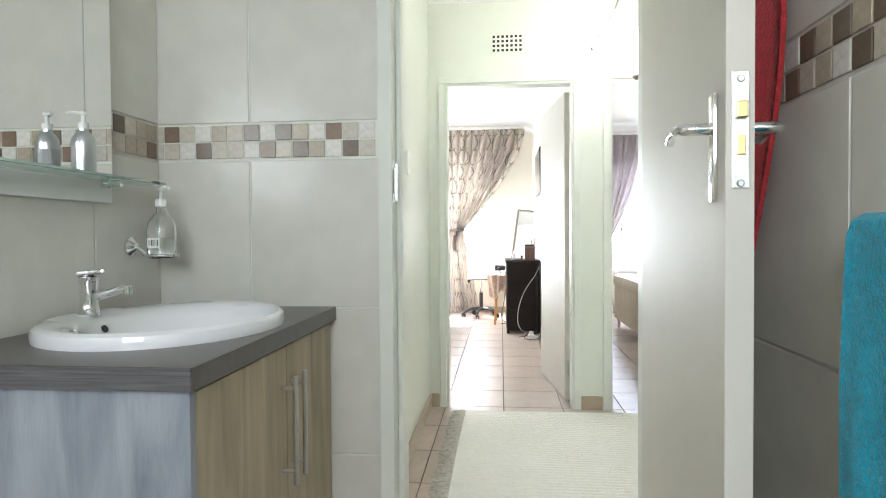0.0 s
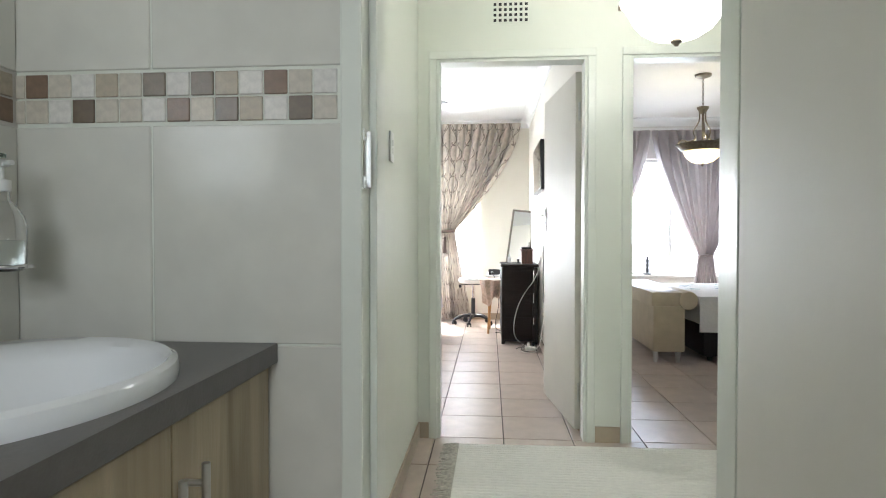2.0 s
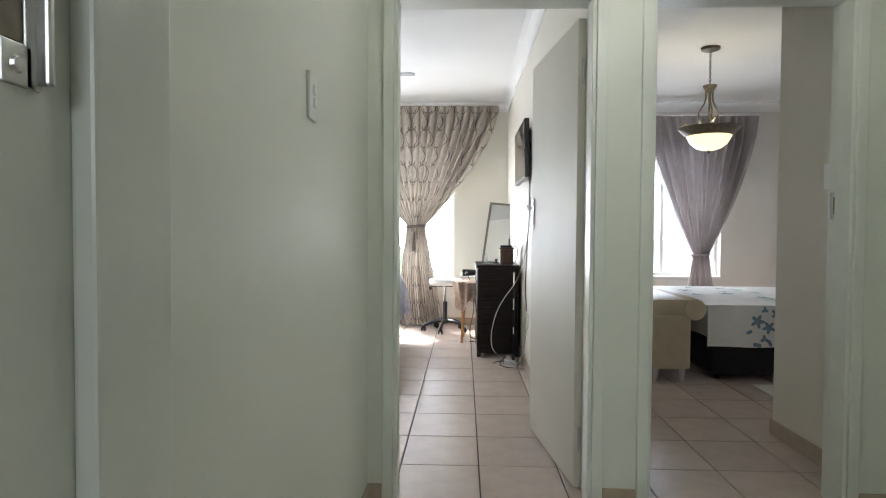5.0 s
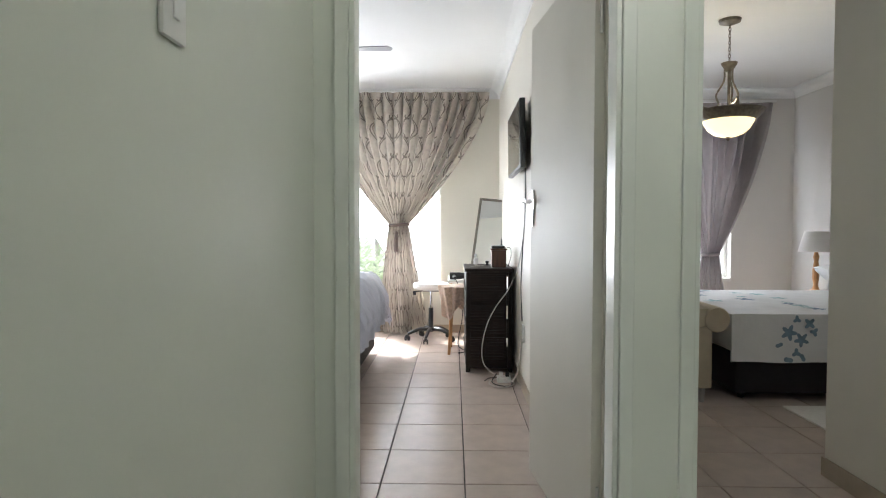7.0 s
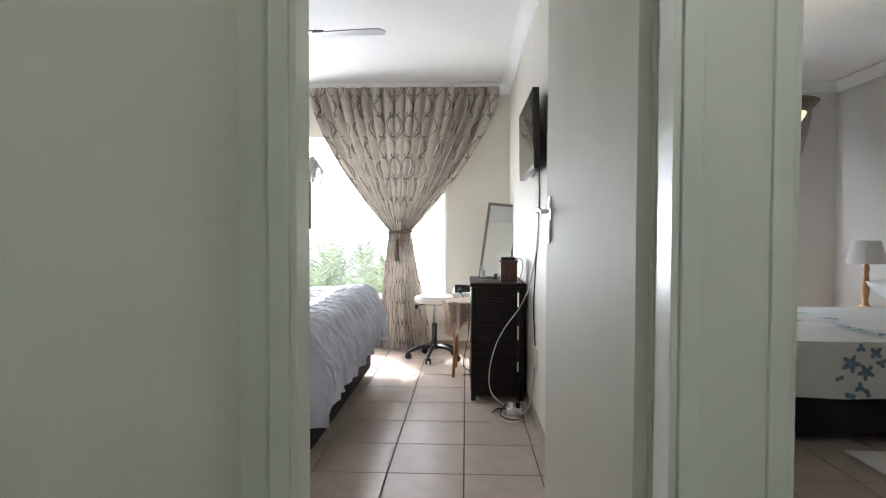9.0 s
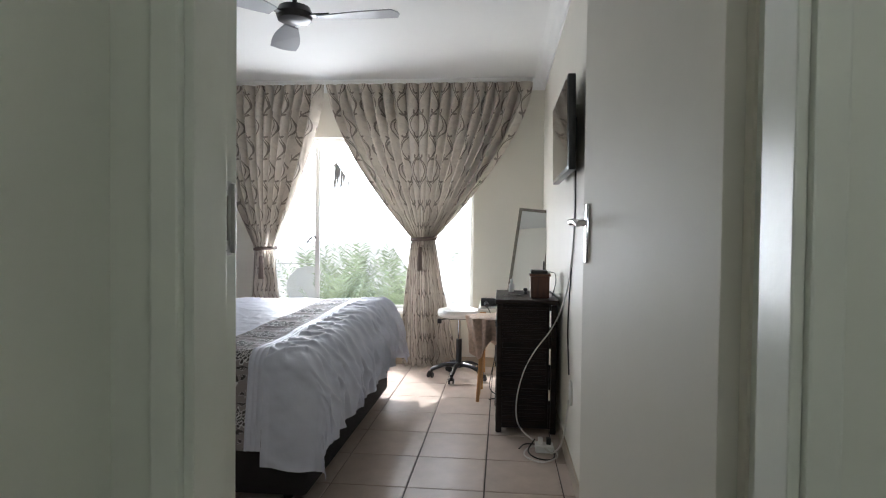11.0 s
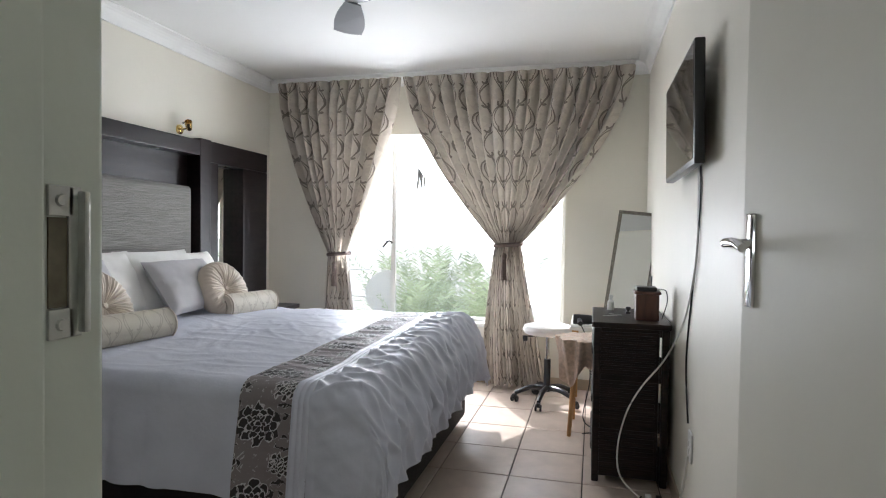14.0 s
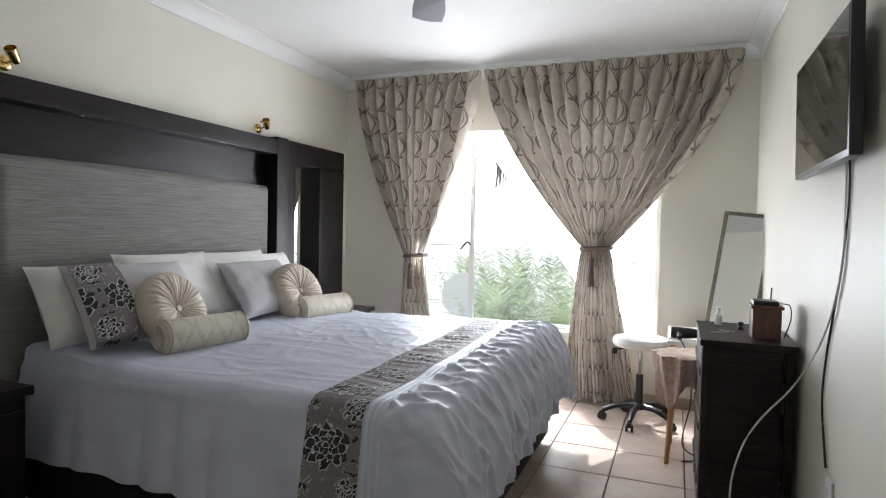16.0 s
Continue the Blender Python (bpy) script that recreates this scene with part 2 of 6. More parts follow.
M_OAKDOOR = wood("pale_oak_laminate", (0.27, 0.22, 0.135), (0.47, 0.395, 0.265), (6, 6, 0.5), 2.6, 0.45)
M_PANEL = wood("whitewashed_wood", (0.17, 0.20, 0.235), (0.37, 0.40, 0.44), (6, 6, 0.9), 2.4, 0.5)
M_MIRROR = mat("mirror_silver", (0.90, 0.91, 0.90), 0.01, 1.0, vary=0.0)
M_WHITE = mat("white_plastic", (0.80, 0.80, 0.77), 0.3, vary=0.02)
M_GLASS = glass("clear_glass")
M_SHELFGLASS = glass("green_edge_glass", (0.72, 0.93, 0.86))
M_ALU = mat("satin_aluminium", (0.55, 0.58, 0.60), 0.28, 1.0, vary=0.05)
M_RED = mat("red_towelling", (0.42, 0.018, 0.022), 0.95, vary=0.15, scale=60, bump=0.7, bscale=260, sheen=0.3)
M_TEAL = mat("teal_towelling", (0.0, 0.36, 0.52), 0.95, vary=0.18, scale=70, bump=0.9, bscale=230, sheen=0.3)
M_RUG = mat("cream_woven_rug", (0.85, 0.83, 0.77), 0.95, vary=0.05, scale=40, bump=0.6, bscale=160, stretch=(1, 3, 1))
M_FRINGE = mat("wool_fringe", (0.52, 0.49, 0.43), 0.95, vary=0.25, scale=60)
M_BLACKWOOD = wood("dark_stained_wood", (0.006, 0.004, 0.005), (0.018, 0.012, 0.012), (8, 1.2, 8), 4, 0.32)
M_BLACKWOOD.node_tree.nodes["Principled BSDF"].inputs["Specular IOR Level"].default_value = 0.28
M_DRESSER = wood("carved_dark_wood", (0.008, 0.005, 0.004), (0.026, 0.015, 0.011), (3, 3, 18), 4, 0.45)
M_DRESSER.node_tree.nodes["Principled BSDF"].inputs["Specular IOR Level"].default_value = 0.25
M_HEADCLOTH = mat("ribbed_grey_upholstery", (0.25, 0.24, 0.225), 0.85, vary=0.26, scale=9, bump=0.8, bscale=14, stretch=(1, 0.6, 26))
# the blue cast of sky light is mixed into this grey base colour
M_DUVET = mat("sky_tinted_grey_satin", (0.545, 0.565, 0.66), 0.42, vary=0.05, scale=7, bump=0.3, bscale=22, sheen=0.1)
M_RUNNER = damask("floral_runner_damask", (0.20, 0.175, 0.18), (0.018, 0.015, 0.018), (0.55, 0.54, 0.55), 0.215)
M_PILLOW = mat("white_cotton", (0.72, 0.71, 0.68), 0.8, vary=0.05, scale=8, bump=0.12, bscale=20)
M_PILLOWGREY = mat("grey_cotton", (0.46, 0.45, 0.46), 0.7, vary=0.06, scale=8, bump=0.12, bscale=20)
M_CREAM = mat("champagne_satin", (0.53, 0.46, 0.375), 0.5, vary=0.08, scale=12, bump=0.15, bscale=30)
M_BOLSTER = ogee("champagne_trellis_weave", (0.62, 0.57, 0.47), (0.42, 0.37, 0.29), (0.60, 0.55, 0.45), 9.0, 5.0, 0.5)
M_CURTAIN = ogee("ogee_curtain_cloth", (0.57, 0.515, 0.44), (0.105, 0.082, 0.066), (0.47, 0.42, 0.36), 3.6, 2.5)
M_CURTAIN2 = mat("mauve_grey_curtain_cloth", (0.40, 0.365, 0.355), 0.75, vary=0.06, scale=9, bump=0.2, bscale=200, sheen=0.1)
cloth_through(M_CURTAIN2, 0.15)
M_TIE = mat("brown_cord", (0.13, 0.095, 0.08), 0.8, vary=0.2, scale=90, bump=0.5, bscale=200)
M_BLACK = mat("black_plastic", (0.012, 0.012, 0.013), 0.3, vary=0.05)
M_SCREEN = mat("black_screen", (0.008, 0.008, 0.009), 0.07, vary=0.0, coat=0.5)
M_FANBLADE = mat("grey_fan_blade", (0.33, 0.34, 0.36), 0.35, vary=0.05)
M_CABLEW = mat("white_cable", (0.66, 0.64, 0.60), 0.5, vary=0.05)
M_BASE = mat("black_bed_base_cloth", (0.012, 0.010, 0.012), 0.9, vary=0.2, scale=40, bump=0.3, bscale=200)
M_LEATHER = mat("cream_leather", (0.47, 0.40, 0.28), 0.42, vary=0.08, scale=9, bump=0.2, bscale=90)
M_QUILT = mat("white_quilt", (0.74, 0.73, 0.71), 0.85, vary=0.04, scale=8, bump=0.3, bscale=45)
M_TEALFLOWER = mat("teal_applique", (0.17, 0.24, 0.30), 0.85, vary=0.3, scale=25)
M_TEALLEAF = mat("pale_teal_applique", (0.30, 0.44, 0.44), 0.85, vary=0.3, scale=25)
M_FUR = mat("beige_fleece", (0.62, 0.47, 0.36), 0.95, vary=0.2, scale=40, bump=0.5, bscale=120, sheen=0.3)
M_PINE = wood("orange_pine", (0.42, 0.21, 0.075), (0.58, 0.33, 0.13), (9, 9, 1), 4, 0.4)
M_BOX = wood("mahogany_box_wood", (0.07, 0.026, 0.014), (0.13, 0.05, 0.027), (9, 9, 1.5), 4, 0.35)
M_MIRFRAME = mat("antique_silver_frame", (0.20, 0.18, 0.145), 0.45, 0.6, vary=0.5, scale=70, bump=1.0, bscale=110)
M_BRONZE = mat("antique_bronze_metal", (0.19, 0.165, 0.12), 0.45, 0.7, vary=0.3, scale=40)
M_SHADE_LIT = glow("lit_opal_glass_hall", (1.0, 0.95, 0.86), 3.0)
M_BOWL_LIT = glow("lit_amber_glass", (1.0, 0.78, 0.38), 0.8)
M_LAMPSHADE = mat("white_lampshade_cloth", (0.72, 0.70, 0.66), 0.9, vary=0.03)
M_PAVING = mat("pale_paving", (0.70, 0.67, 0.62), 0.9, vary=0.12, scale=3, bump=0.3, bscale=20)
M_LEAF = mat("green_frond", (0.42, 0.49, 0.31), 0.5, vary=0.35, scale=6)
cloth_through(M_LEAF, 0.55)
M_THATCH = mat("grey_thatch", (0.52, 0.48, 0.43), 0.95, vary=0.35, scale=20, bump=0.8, bscale=60)
M_HAZE = glow("bright_hazy_sky", (1.0, 1.0, 1.0), 3.0)
cloth_through(M_THATCH, 0.45)


# ---- builders ----
def part(name, bm, material, parent=None, label="", smooth=False):
    me = bpy.data.meshes.new(name)
    bm.to_mesh(me)
    bm.free()
    me.materials.append(material)
    if smooth:
        for p in me.polygons:
            p.use_smooth = True
        me.set_sharp_from_angle(angle=radians(38))
    ob = new(name, me)
    if parent is not None:
        ob.parent = parent
    if label:
        ob["label"] = label
    return ob


def empty(name, p=(0, 0, 0), label="", category="", group="", kind=""):
    """A thing's root; its parts are given in the thing's own metres from p."""
    ob = new(name)
    ob.empty_display_size = 0.05
    ob.location = p
    return tagged(ob, label, category, group, kind)


def box(x0, x1, y0, y1, z0, z1, bevel=0.0, bm=None, m=None, seg=2):
    b = bmesh.new()
    bmesh.ops.create_cube(b, size=1)
    for v in b.verts:
        v.co = ((x0 + x1) / 2 + v.co.x * (x1 - x0), (y0 + y1) / 2 + v.co.y * (y1 - y0), (z0 + z1) / 2 + v.co.z * (z1 - z0))
    if bevel:
        bmesh.ops.bevel(b, geom=b.edges[:], offset=bevel, segments=seg, profile=0.6, affect="EDGES")
    if m is not None:
        bmesh.ops.transform(b, matrix=m, verts=b.verts)
    if bm is None:
        return b
    join(bm, b)
    return bm


def join(bm, b):
    me = bpy.data.meshes.new("tmp")
    b.to_mesh(me)
    b.free()
    bm.from_mesh(me)
    bpy.data.meshes.remove(me)
    return bm


def lathe(profile, n=32, m=None):
    """Turned shape about z from (radius, height) pairs."""
    b = bmesh.new()
    rings = []
    for r, z in profile:
        rings.append([b.verts.new((r * math.cos(2 * math.pi * i / n), r * math.sin(2 * math.pi * i / n), z)) for i in range(n)] if r > 1e-5
                     else [b.verts.new((0, 0, z))])
    for a, c in zip(rings, rings[1:]):
        for i in range(n):
            j = (i + 1) % n
            f = [a[i % len(a)], a[j % len(a)], c[j % len(c)], c[i % len(c)]]
            f = list(dict.fromkeys(f))
            if len(f) > 2:
                b.faces.new(f)
    bmesh.ops.recalc_face_normals(b, faces=b.faces)
    if m is not None:
        bmesh.ops.transform(b, matrix=m, verts=b.verts)
    return b


def tube(points, r, n=8, closed=False, r2=None):
    """A round rod swept along points."""
    b = bmesh.new()
    pts = [Vector(p) for p in points]
    rings = []
    for i, p in enumerate(pts):
        d = (pts[min(i + 1, len(pts) - 1)] - pts[max(i - 1, 0)]).normalized()
        up = Vector((0, 0, 1)) if abs(d.z) < 0.9 else Vector((1, 0, 0))
        s = d.cross(up).normalized()
        t = s.cross(d)
        rr = r if r2 is None else r + (r2 - r) * i / (len(pts) - 1)
        rings.append([b.verts.new(p + rr * (math.cos(2 * math.pi * k / n) * s + math.sin(2 * math.pi * k / n) * t)) for k in range(n)])
    for a, c in zip(rings, rings[1:]):
        for k in range(n):
            b.faces.new((a[k], a[(k + 1) % n], c[(k + 1) % n], c[k]))
    if not closed:
        b.faces.new(rings[0])
        b.faces.new(rings[-1])
    bmesh.ops.recalc_face_normals(b, faces=b.faces)
    return b


def smooth_path(pts, n=10):
    """Catmull-Rom through a few points."""
    p = [Vector(q) for q in pts]
    p = [2 * p[0] - p[1]] + p + [2 * p[-1] - p[-2]]
    out = []
    for i in range(1, len(p) - 2):
        for k in range(n):
            t = k / n
            out.append(0.5 * (2 * p[i] + (p[i + 1] - p[i - 1]) * t + (2 * p[i - 1] - 5 * p[i] + 4 * p[i + 1] - p[i + 2]) * t * t
                              + (3 * p[i] - p[i - 1] - 3 * p[i + 1] + p[i + 2]) * t ** 3))
    return out + [p[-2]]


def sheet(fn, nu, nv, thick=0.0, uvs=(1, 1)):
    """A cloth from fn(u, v) -> point, with UVs in metres."""
    b = bmesh.new()
    lay = b.loops.layers.uv.new("UVMap")
    g = [[b.verts.new(fn(i / nu, j / nv)) for i in range(nu + 1)] for j in range(nv + 1)]
    for j in range(nv):
        for i in range(nu):
            f = b.faces.new((g[j][i], g[j][i + 1], g[j + 1][i + 1], g[j + 1][i]))
            for lp, (a, c) in zip(f.loops, ((i, j), (i + 1, j), (i + 1, j + 1), (i, j + 1))):
                lp[lay].uv = (a / nu * uvs[0], c / nv * uvs[1])
    bmesh.ops.recalc_face_normals(b, faces=b.faces)
    if thick:
        bmesh.ops.solidify(b, geom=b.faces[:], thickness=thick)
    return b


def wall(name, x0, x1, y0, y1, z0, z1, material, label="plain painted plaster wall"):
    return tagged(part(name, box(x0, x1, y0, y1, z0, z1), material), label, "wall", kind="structure")


# ---- large structure ----
BX0, BX1, BY0, BY1 = -2.74, 0.565, 3.795, 8.28      # main bedroom
GX0, GX1 = 0.70, 3.70                             # guest bedroom
HY0, HY1 = 1.735, 3.645                             # hall
CZ = 2.61

tagged(part("floor", box(-3.0, 3.95, -1.6, 8.5, -0.14, -0.010), M_GROUT), "dark grey grout bed under floor tiles", "floor", kind="structure")

# hall side of the bedroom partition, cut by two doors
D1 = (-0.228, 0.570)
D2 = (0.790, 1.572)
DH = 2.045
pf, pb = HY1, HY1 + 0.15
for i, (a, c, z0) in enumerate(((-2.74, D1[0] - 0.04, -0.01), (D1[1] + 0.04, D2[0] - 0.04, -0.01), (D2[1] + 0.04, 3.70, -0.01))):
    wall("wall_partition_%d" % (i + 1), a, c, pf, pb, z0, 2.65, M_WALL_HALL)
for i, d in enumerate((D1, D2)):
    wall("wall_lintel_%d" % (i + 1), d[0] - 0.04, d[1] + 0.04, pf, pb, DH + 0.04, 2.65, M_WALL_HALL)
wall("wall_hall_west", -0.46, -0.333, HY0 - 0.0, HY1, -0.01, 2.65, M_WALL_HALL)
# unseen east end: this wall is added only to close the hall
wall("wall_hall_added_end", 2.6, 2.74, 1.4, HY1, -0.01, 2.65, M_WALL_HALL)
# bathroom wall towards the hall, with its door
B1 = (-0.185, 0.545)
wall("wall_bath_north_1", -1.05, B1[0] - 0.03, 1.5935, HY0, -0.01, 2.65, M_WALL_HALL)
wall("wall_bath_north_2", B1[1] + 0.03, 2.6, 1.5935, HY0, -0.01, 2.65, M_WALL_HALL)
wall("wall_bath_lintel", B1[0] - 0.03, B1[1] + 0.03, 1.5935, HY0, DH + 0.03, 2.65, M_WALL_HALL)
wall("wall_bath_west", -1.05, -0.8935, -1.55, 1.5935, -0.01, 2.65, M_BGROUT, "pale grout behind bathroom wall tiles")
wall("wall_bath_east", 0.6235, 0.76, -1.55, 1.5935, -0.01, 2.65, M_BGROUT, "pale grout behind bathroom wall tiles")
# bathroom back wall with its window, behind the walker
for i, (a, c, e, g) in enumerate(((-0.8935, -0.5, -0.01, 2.65), (0.5, 0.6235, -0.01, 2.65), (-0.5, 0.5, -0.01, 1.3), (-0.5, 0.5, 2.2, 2.65))):
    wall("wall_bath_south_%d" % (i + 1), a, c, -1.55, -1.4, e, g, M_BTILE, "cream tiled bathroom wall")
# main bedroom
wall("wall_bed_west", BX0 - 0.15, BX0, BY0, 8.48, -0.01, 2.65, M_WALL_BED)
wall("wall_divide", BX1, GX0, pb, 8.48, -0.01, 2.65, M_WALL_BED)
wall("wall_guest_east", GX1, GX1 + 0.15, pb, 8.48, -0.01, 2.65, M_WALL_GUEST)
WIN1 = (-2.15, -0.06, 0.50, 2.10)
WIN2 = (1.20, 3.05, 0.60, 2.10)
k = 0
for (x0, x1), w, mm in (((BX0, BX1), WIN1, M_WALL_BED), ((GX0, GX1), WIN2, M_WALL_GUEST)):
    for a, c, e, g in ((x0, w[0], -0.01, 2.65), (w[1], x1, -0.01, 2.65), (w[0], w[1], -0.01, w[2]), (w[0], w[1], w[3], 2.65)):
        k += 1
        wall("wall_north_%d" % k, a, c, BY1, 8.48, e, g, mm)
# the block that narrows the guest room's entrance, and thin paint skins on the partition inside the rooms
wall("wall_guest_block", 1.768, GX1, pb, 4.58, -0.01, 2.65, M_WALL_BED)
for nm, x0, x1 in (("wall_skin_bed", BX0, D1[0] - 0.04), ):
    wall(nm, x0, x1, pb, pb + 0.006, -0.01, 2.65, M_WALL_BED)
for nm, x0, x1, y0, y1, z in (("ceiling_bath", -1.05, 0.76, -1.55, 1.66, 2.60), ("ceiling_hall", -0.46, 2.74, 1.66, 3.72, 2.61),
                              ("ceiling_bed", -2.89, 0.63, 3.72, 8.48, CZ), ("ceiling_guest", 0.63, 3.85, 3.72, 8.48, CZ)):
    tagged(part(nm, box(x0, x1, y0, y1, z, z + 0.12), M_CEIL), "smooth white painted ceiling", "ceiling", kind="structure")


def cornice(name, a, c, inward, z, size=0.095):
    """A coved cornice from a to c along a wall, curving out into the room."""
    a, c, n = Vector((*a, 0)), Vector((*c, 0)), Vector((*inward, 0))
    prof = [(0, 0), (0, -size), (0.012, -size)] + [(0.012 + (size - 0.024) * (1 - math.cos(t)), -size + (size - 0.012) * math.sin(t)) for t in (0.3, 0.6, 0.9, 1.2, 1.5)] + [(size, -0.010), (size, 0)]
    b = bmesh.new()
    r = [[b.verts.new(p + n * o + Vector((0, 0, z + h))) for o, h in prof] for p in (a, c)]
    for i in range(len(prof)):
        j = (i + 1) % len(prof)
        b.faces.new((r[0][i], r[0][j], r[1][j], r[1][i]))
    b.faces.new(r[0])
    b.faces.new(r[1])
    bmesh.ops.recalc_face_normals(b, faces=b.faces)
    tagged(part(name, b, M_CORNICE), "white coved plaster cornice", "cornice", kind="structure")


zc = CZ - 0.001
cornice("cornice_1", (BX0, BY1), (BX1, BY1), (0, -1), zc)
cornice("cornice_2", (BX0, BY0 + 0.006), (BX0, BY1), (1, 0), zc)
cornice("cornice_3", (BX1, BY0 + 0.006), (BX1, BY1), (-1, 0), zc)
cornice("cornice_4", (GX0, BY1), (GX1, BY1), (0, -1), zc)
cornice("cornice_5", (GX1, 4.58), (GX1, BY1), (-1, 0), zc)
cornice("cornice_6", (GX0, pb), (GX0, BY1), (1, 0), zc)
cornice("cornice_7", (-0.333, HY1), (2.6, HY1), (0, -1), 2.609, 0.06)
cornice("cornice_8", (-0.333, HY0), (-0.333, HY1), (1, 0), 2.609, 0.06)


def skirting(name, x0, x1, y0, y1):
    tagged(part(name, box(x0, x1, y0, y1, -0.004, 0.085, 0.003), M_SKIRT), "beige ceramic tile skirting", "skirting", kind="structure")


skirting("baseboard_1", -0.331, D1[0] - 0.045, HY1 - 0.011, HY1 - 0.0005)
skirting("baseboard_2", D1[1] + 0.045, D2[0] - 0.045, HY1 - 0.011, HY1 - 0.0005)
skirting("baseboard_3", D2[1] + 0.045, 2.6, HY1 - 0.011, HY1 - 0.0005)
skirting("baseboard_4", -0.3325, -0.322, HY0, HY1 - 0.012)
skirting("baseboard_5", BX1 - 0.011, BX1 - 0.0005, BY0 + 0.03, BY1)
skirting("baseboard_6", BX0, BX1 - 0.012, BY1 - 0.011, BY1 - 0.0005)
skirting("baseboard_7", 1.757, 1.7675, pb, 4.581)
skirting("baseboard_8", GX0, GX1, BY1 - 0.011, BY1 - 0.0005)
skirting("baseboard_9", 1.757, GX1, 4.581, 4.592)


def door_frame(name, x0, x1, yf, yb, h, flip=1):
    """A pressed-steel door frame: jambs and head with a raised face on both sides and a stop in the reveal."""
    f = empty(name, label="pressed steel door frame in pale gloss enamel", category="door frame", kind="structure")
    w, pr, st = 0.042, 0.012, 0.016
    ys = (yb - 0.055) if flip > 0 else (yf + 0.055)
    for s, x in ((-1, x0), (1, x1)):
        b = box(min(x, x + s * w), max(x, x + s * w), yf - pr, yb + pr, -0.005, h, 0.004)
        sa, sb = (yf - 0.0, ys) if flip > 0 else (ys, yb)
        box(min(x, x - s * st), max(x, x - s * st), sa, sb, -0.005, h, 0.003, b)
        part("jamb", b, M_FRAME, f)
    b = box(x0 - w, x1 + w, yf - pr, yb + pr, h + 0.0005, h + w, 0.004)
    sa, sb = (yf, ys) if flip > 0 else (ys, yb)
    box(x0 + st, x1 - st, sa, sb, h - st, h, 0.003, b)
    part("head", b, M_FRAME, f)
    return f


F1 = door_frame("door_frame_1", D1[0], D1[1], pf, pb, DH, 1)
F2 = door_frame("door_frame_2", D2[0], D2[1], pf, pb, DH, 1)
F3 = door_frame("door_frame_3", B1[0], B1[1], 1.586, HY0, DH, -1)


def strike(parent, x, y, z, s):
    """A steel strike plate with a folded lip and two screws on a jamb that faces along x."""
    b = box(min(x, x + s * 0.003), max(x, x + s * 0.003), y - 0.011, y + 0.011, z + 0.035, z + 0.058, 0.001)
    box(min(x, x + s * 0.003), max(x, x + s * 0.003), y - 0.011, y + 0.011, z - 0.058, z - 0.035, 0.001, b)
    box(min(x, x + s * 0.003), max(x, x + s * 0.003), y + 0.006, y + 0.018, z - 0.058, z + 0.058, 0.001, b)
    box(min(x, x + s * 0.010), max(x, x + s * 0.010), y + 0.014, y + 0.020, z - 0.055, z + 0.055, 0.002, b)
    p = part("strike_plate", b, M_STEEL, parent, "worn steel strike plate")
    # no opening is cut: a dark block gives the latch hole its shade
    part("latch_hole_shade", box(min(x, x + s * 0.0015), max(x, x + s * 0.0015), y - 0.010, y + 0.007, z - 0.034, z + 0.034), M_BRONZE, parent, "dark block for the shade in the latch hole")
    for dz in (-0.047, 0.047):
        part("screw", lathe([(0, 0), (0.005, 0), (0.004, 0.002), (0, 0.0022)], 10, pose(x + s * 0.003, y - 0.001, z + dz, 0, 90 * s, 0)), M_STEEL, parent)


strike(F1, D1[0], pb - 0.03, 1.225, 1)
strike(F2, D2[1], pb - 0.03, 1.225, -1)
strike(F3, B1[0], 1.596, 1.244, 1)


def lever_set(parent, x, z, yface, s, back=False):
    """A chrome backplate with a curved lever on the face of a leaf (leaf runs along x, faces along y)."""
    y0, y1 = sorted((yface, yface + s * 0.008))
    h = part("handle", box(x - 0.016, x + 0.016, y0, y1, z - 0.10, z + 0.065, 0.004), M_CHROME, parent, "chrome lever handle on a long backplate", True)
    path = smooth_path([(x, yface + s * 0.006, z + 0.012), (x, yface + s * 0.04, z + 0.012), (x - 0.015, yface + s * 0.052, z + 0.013), (x - 0.06, yface + s * 0.052, z + 0.014), (x - 0.088, yface + s * 0.050, z + 0.006)], 6)
    part("lever", tube(path, 0.0095, 10, r2=0.008), M_CHROME, h, "", True)
    # black inlay in place of the shade inside the key slot
    part("keyhole_shade", box(x - 0.004, x + 0.004, min(y1, y0) - 0.0005 if s < 0 else y1 - 0.001, (y0 + 0.001) if s < 0 else y1 + 0.0005, z - 0.07, z - 0.052, 0.001), M_BLACK, h)


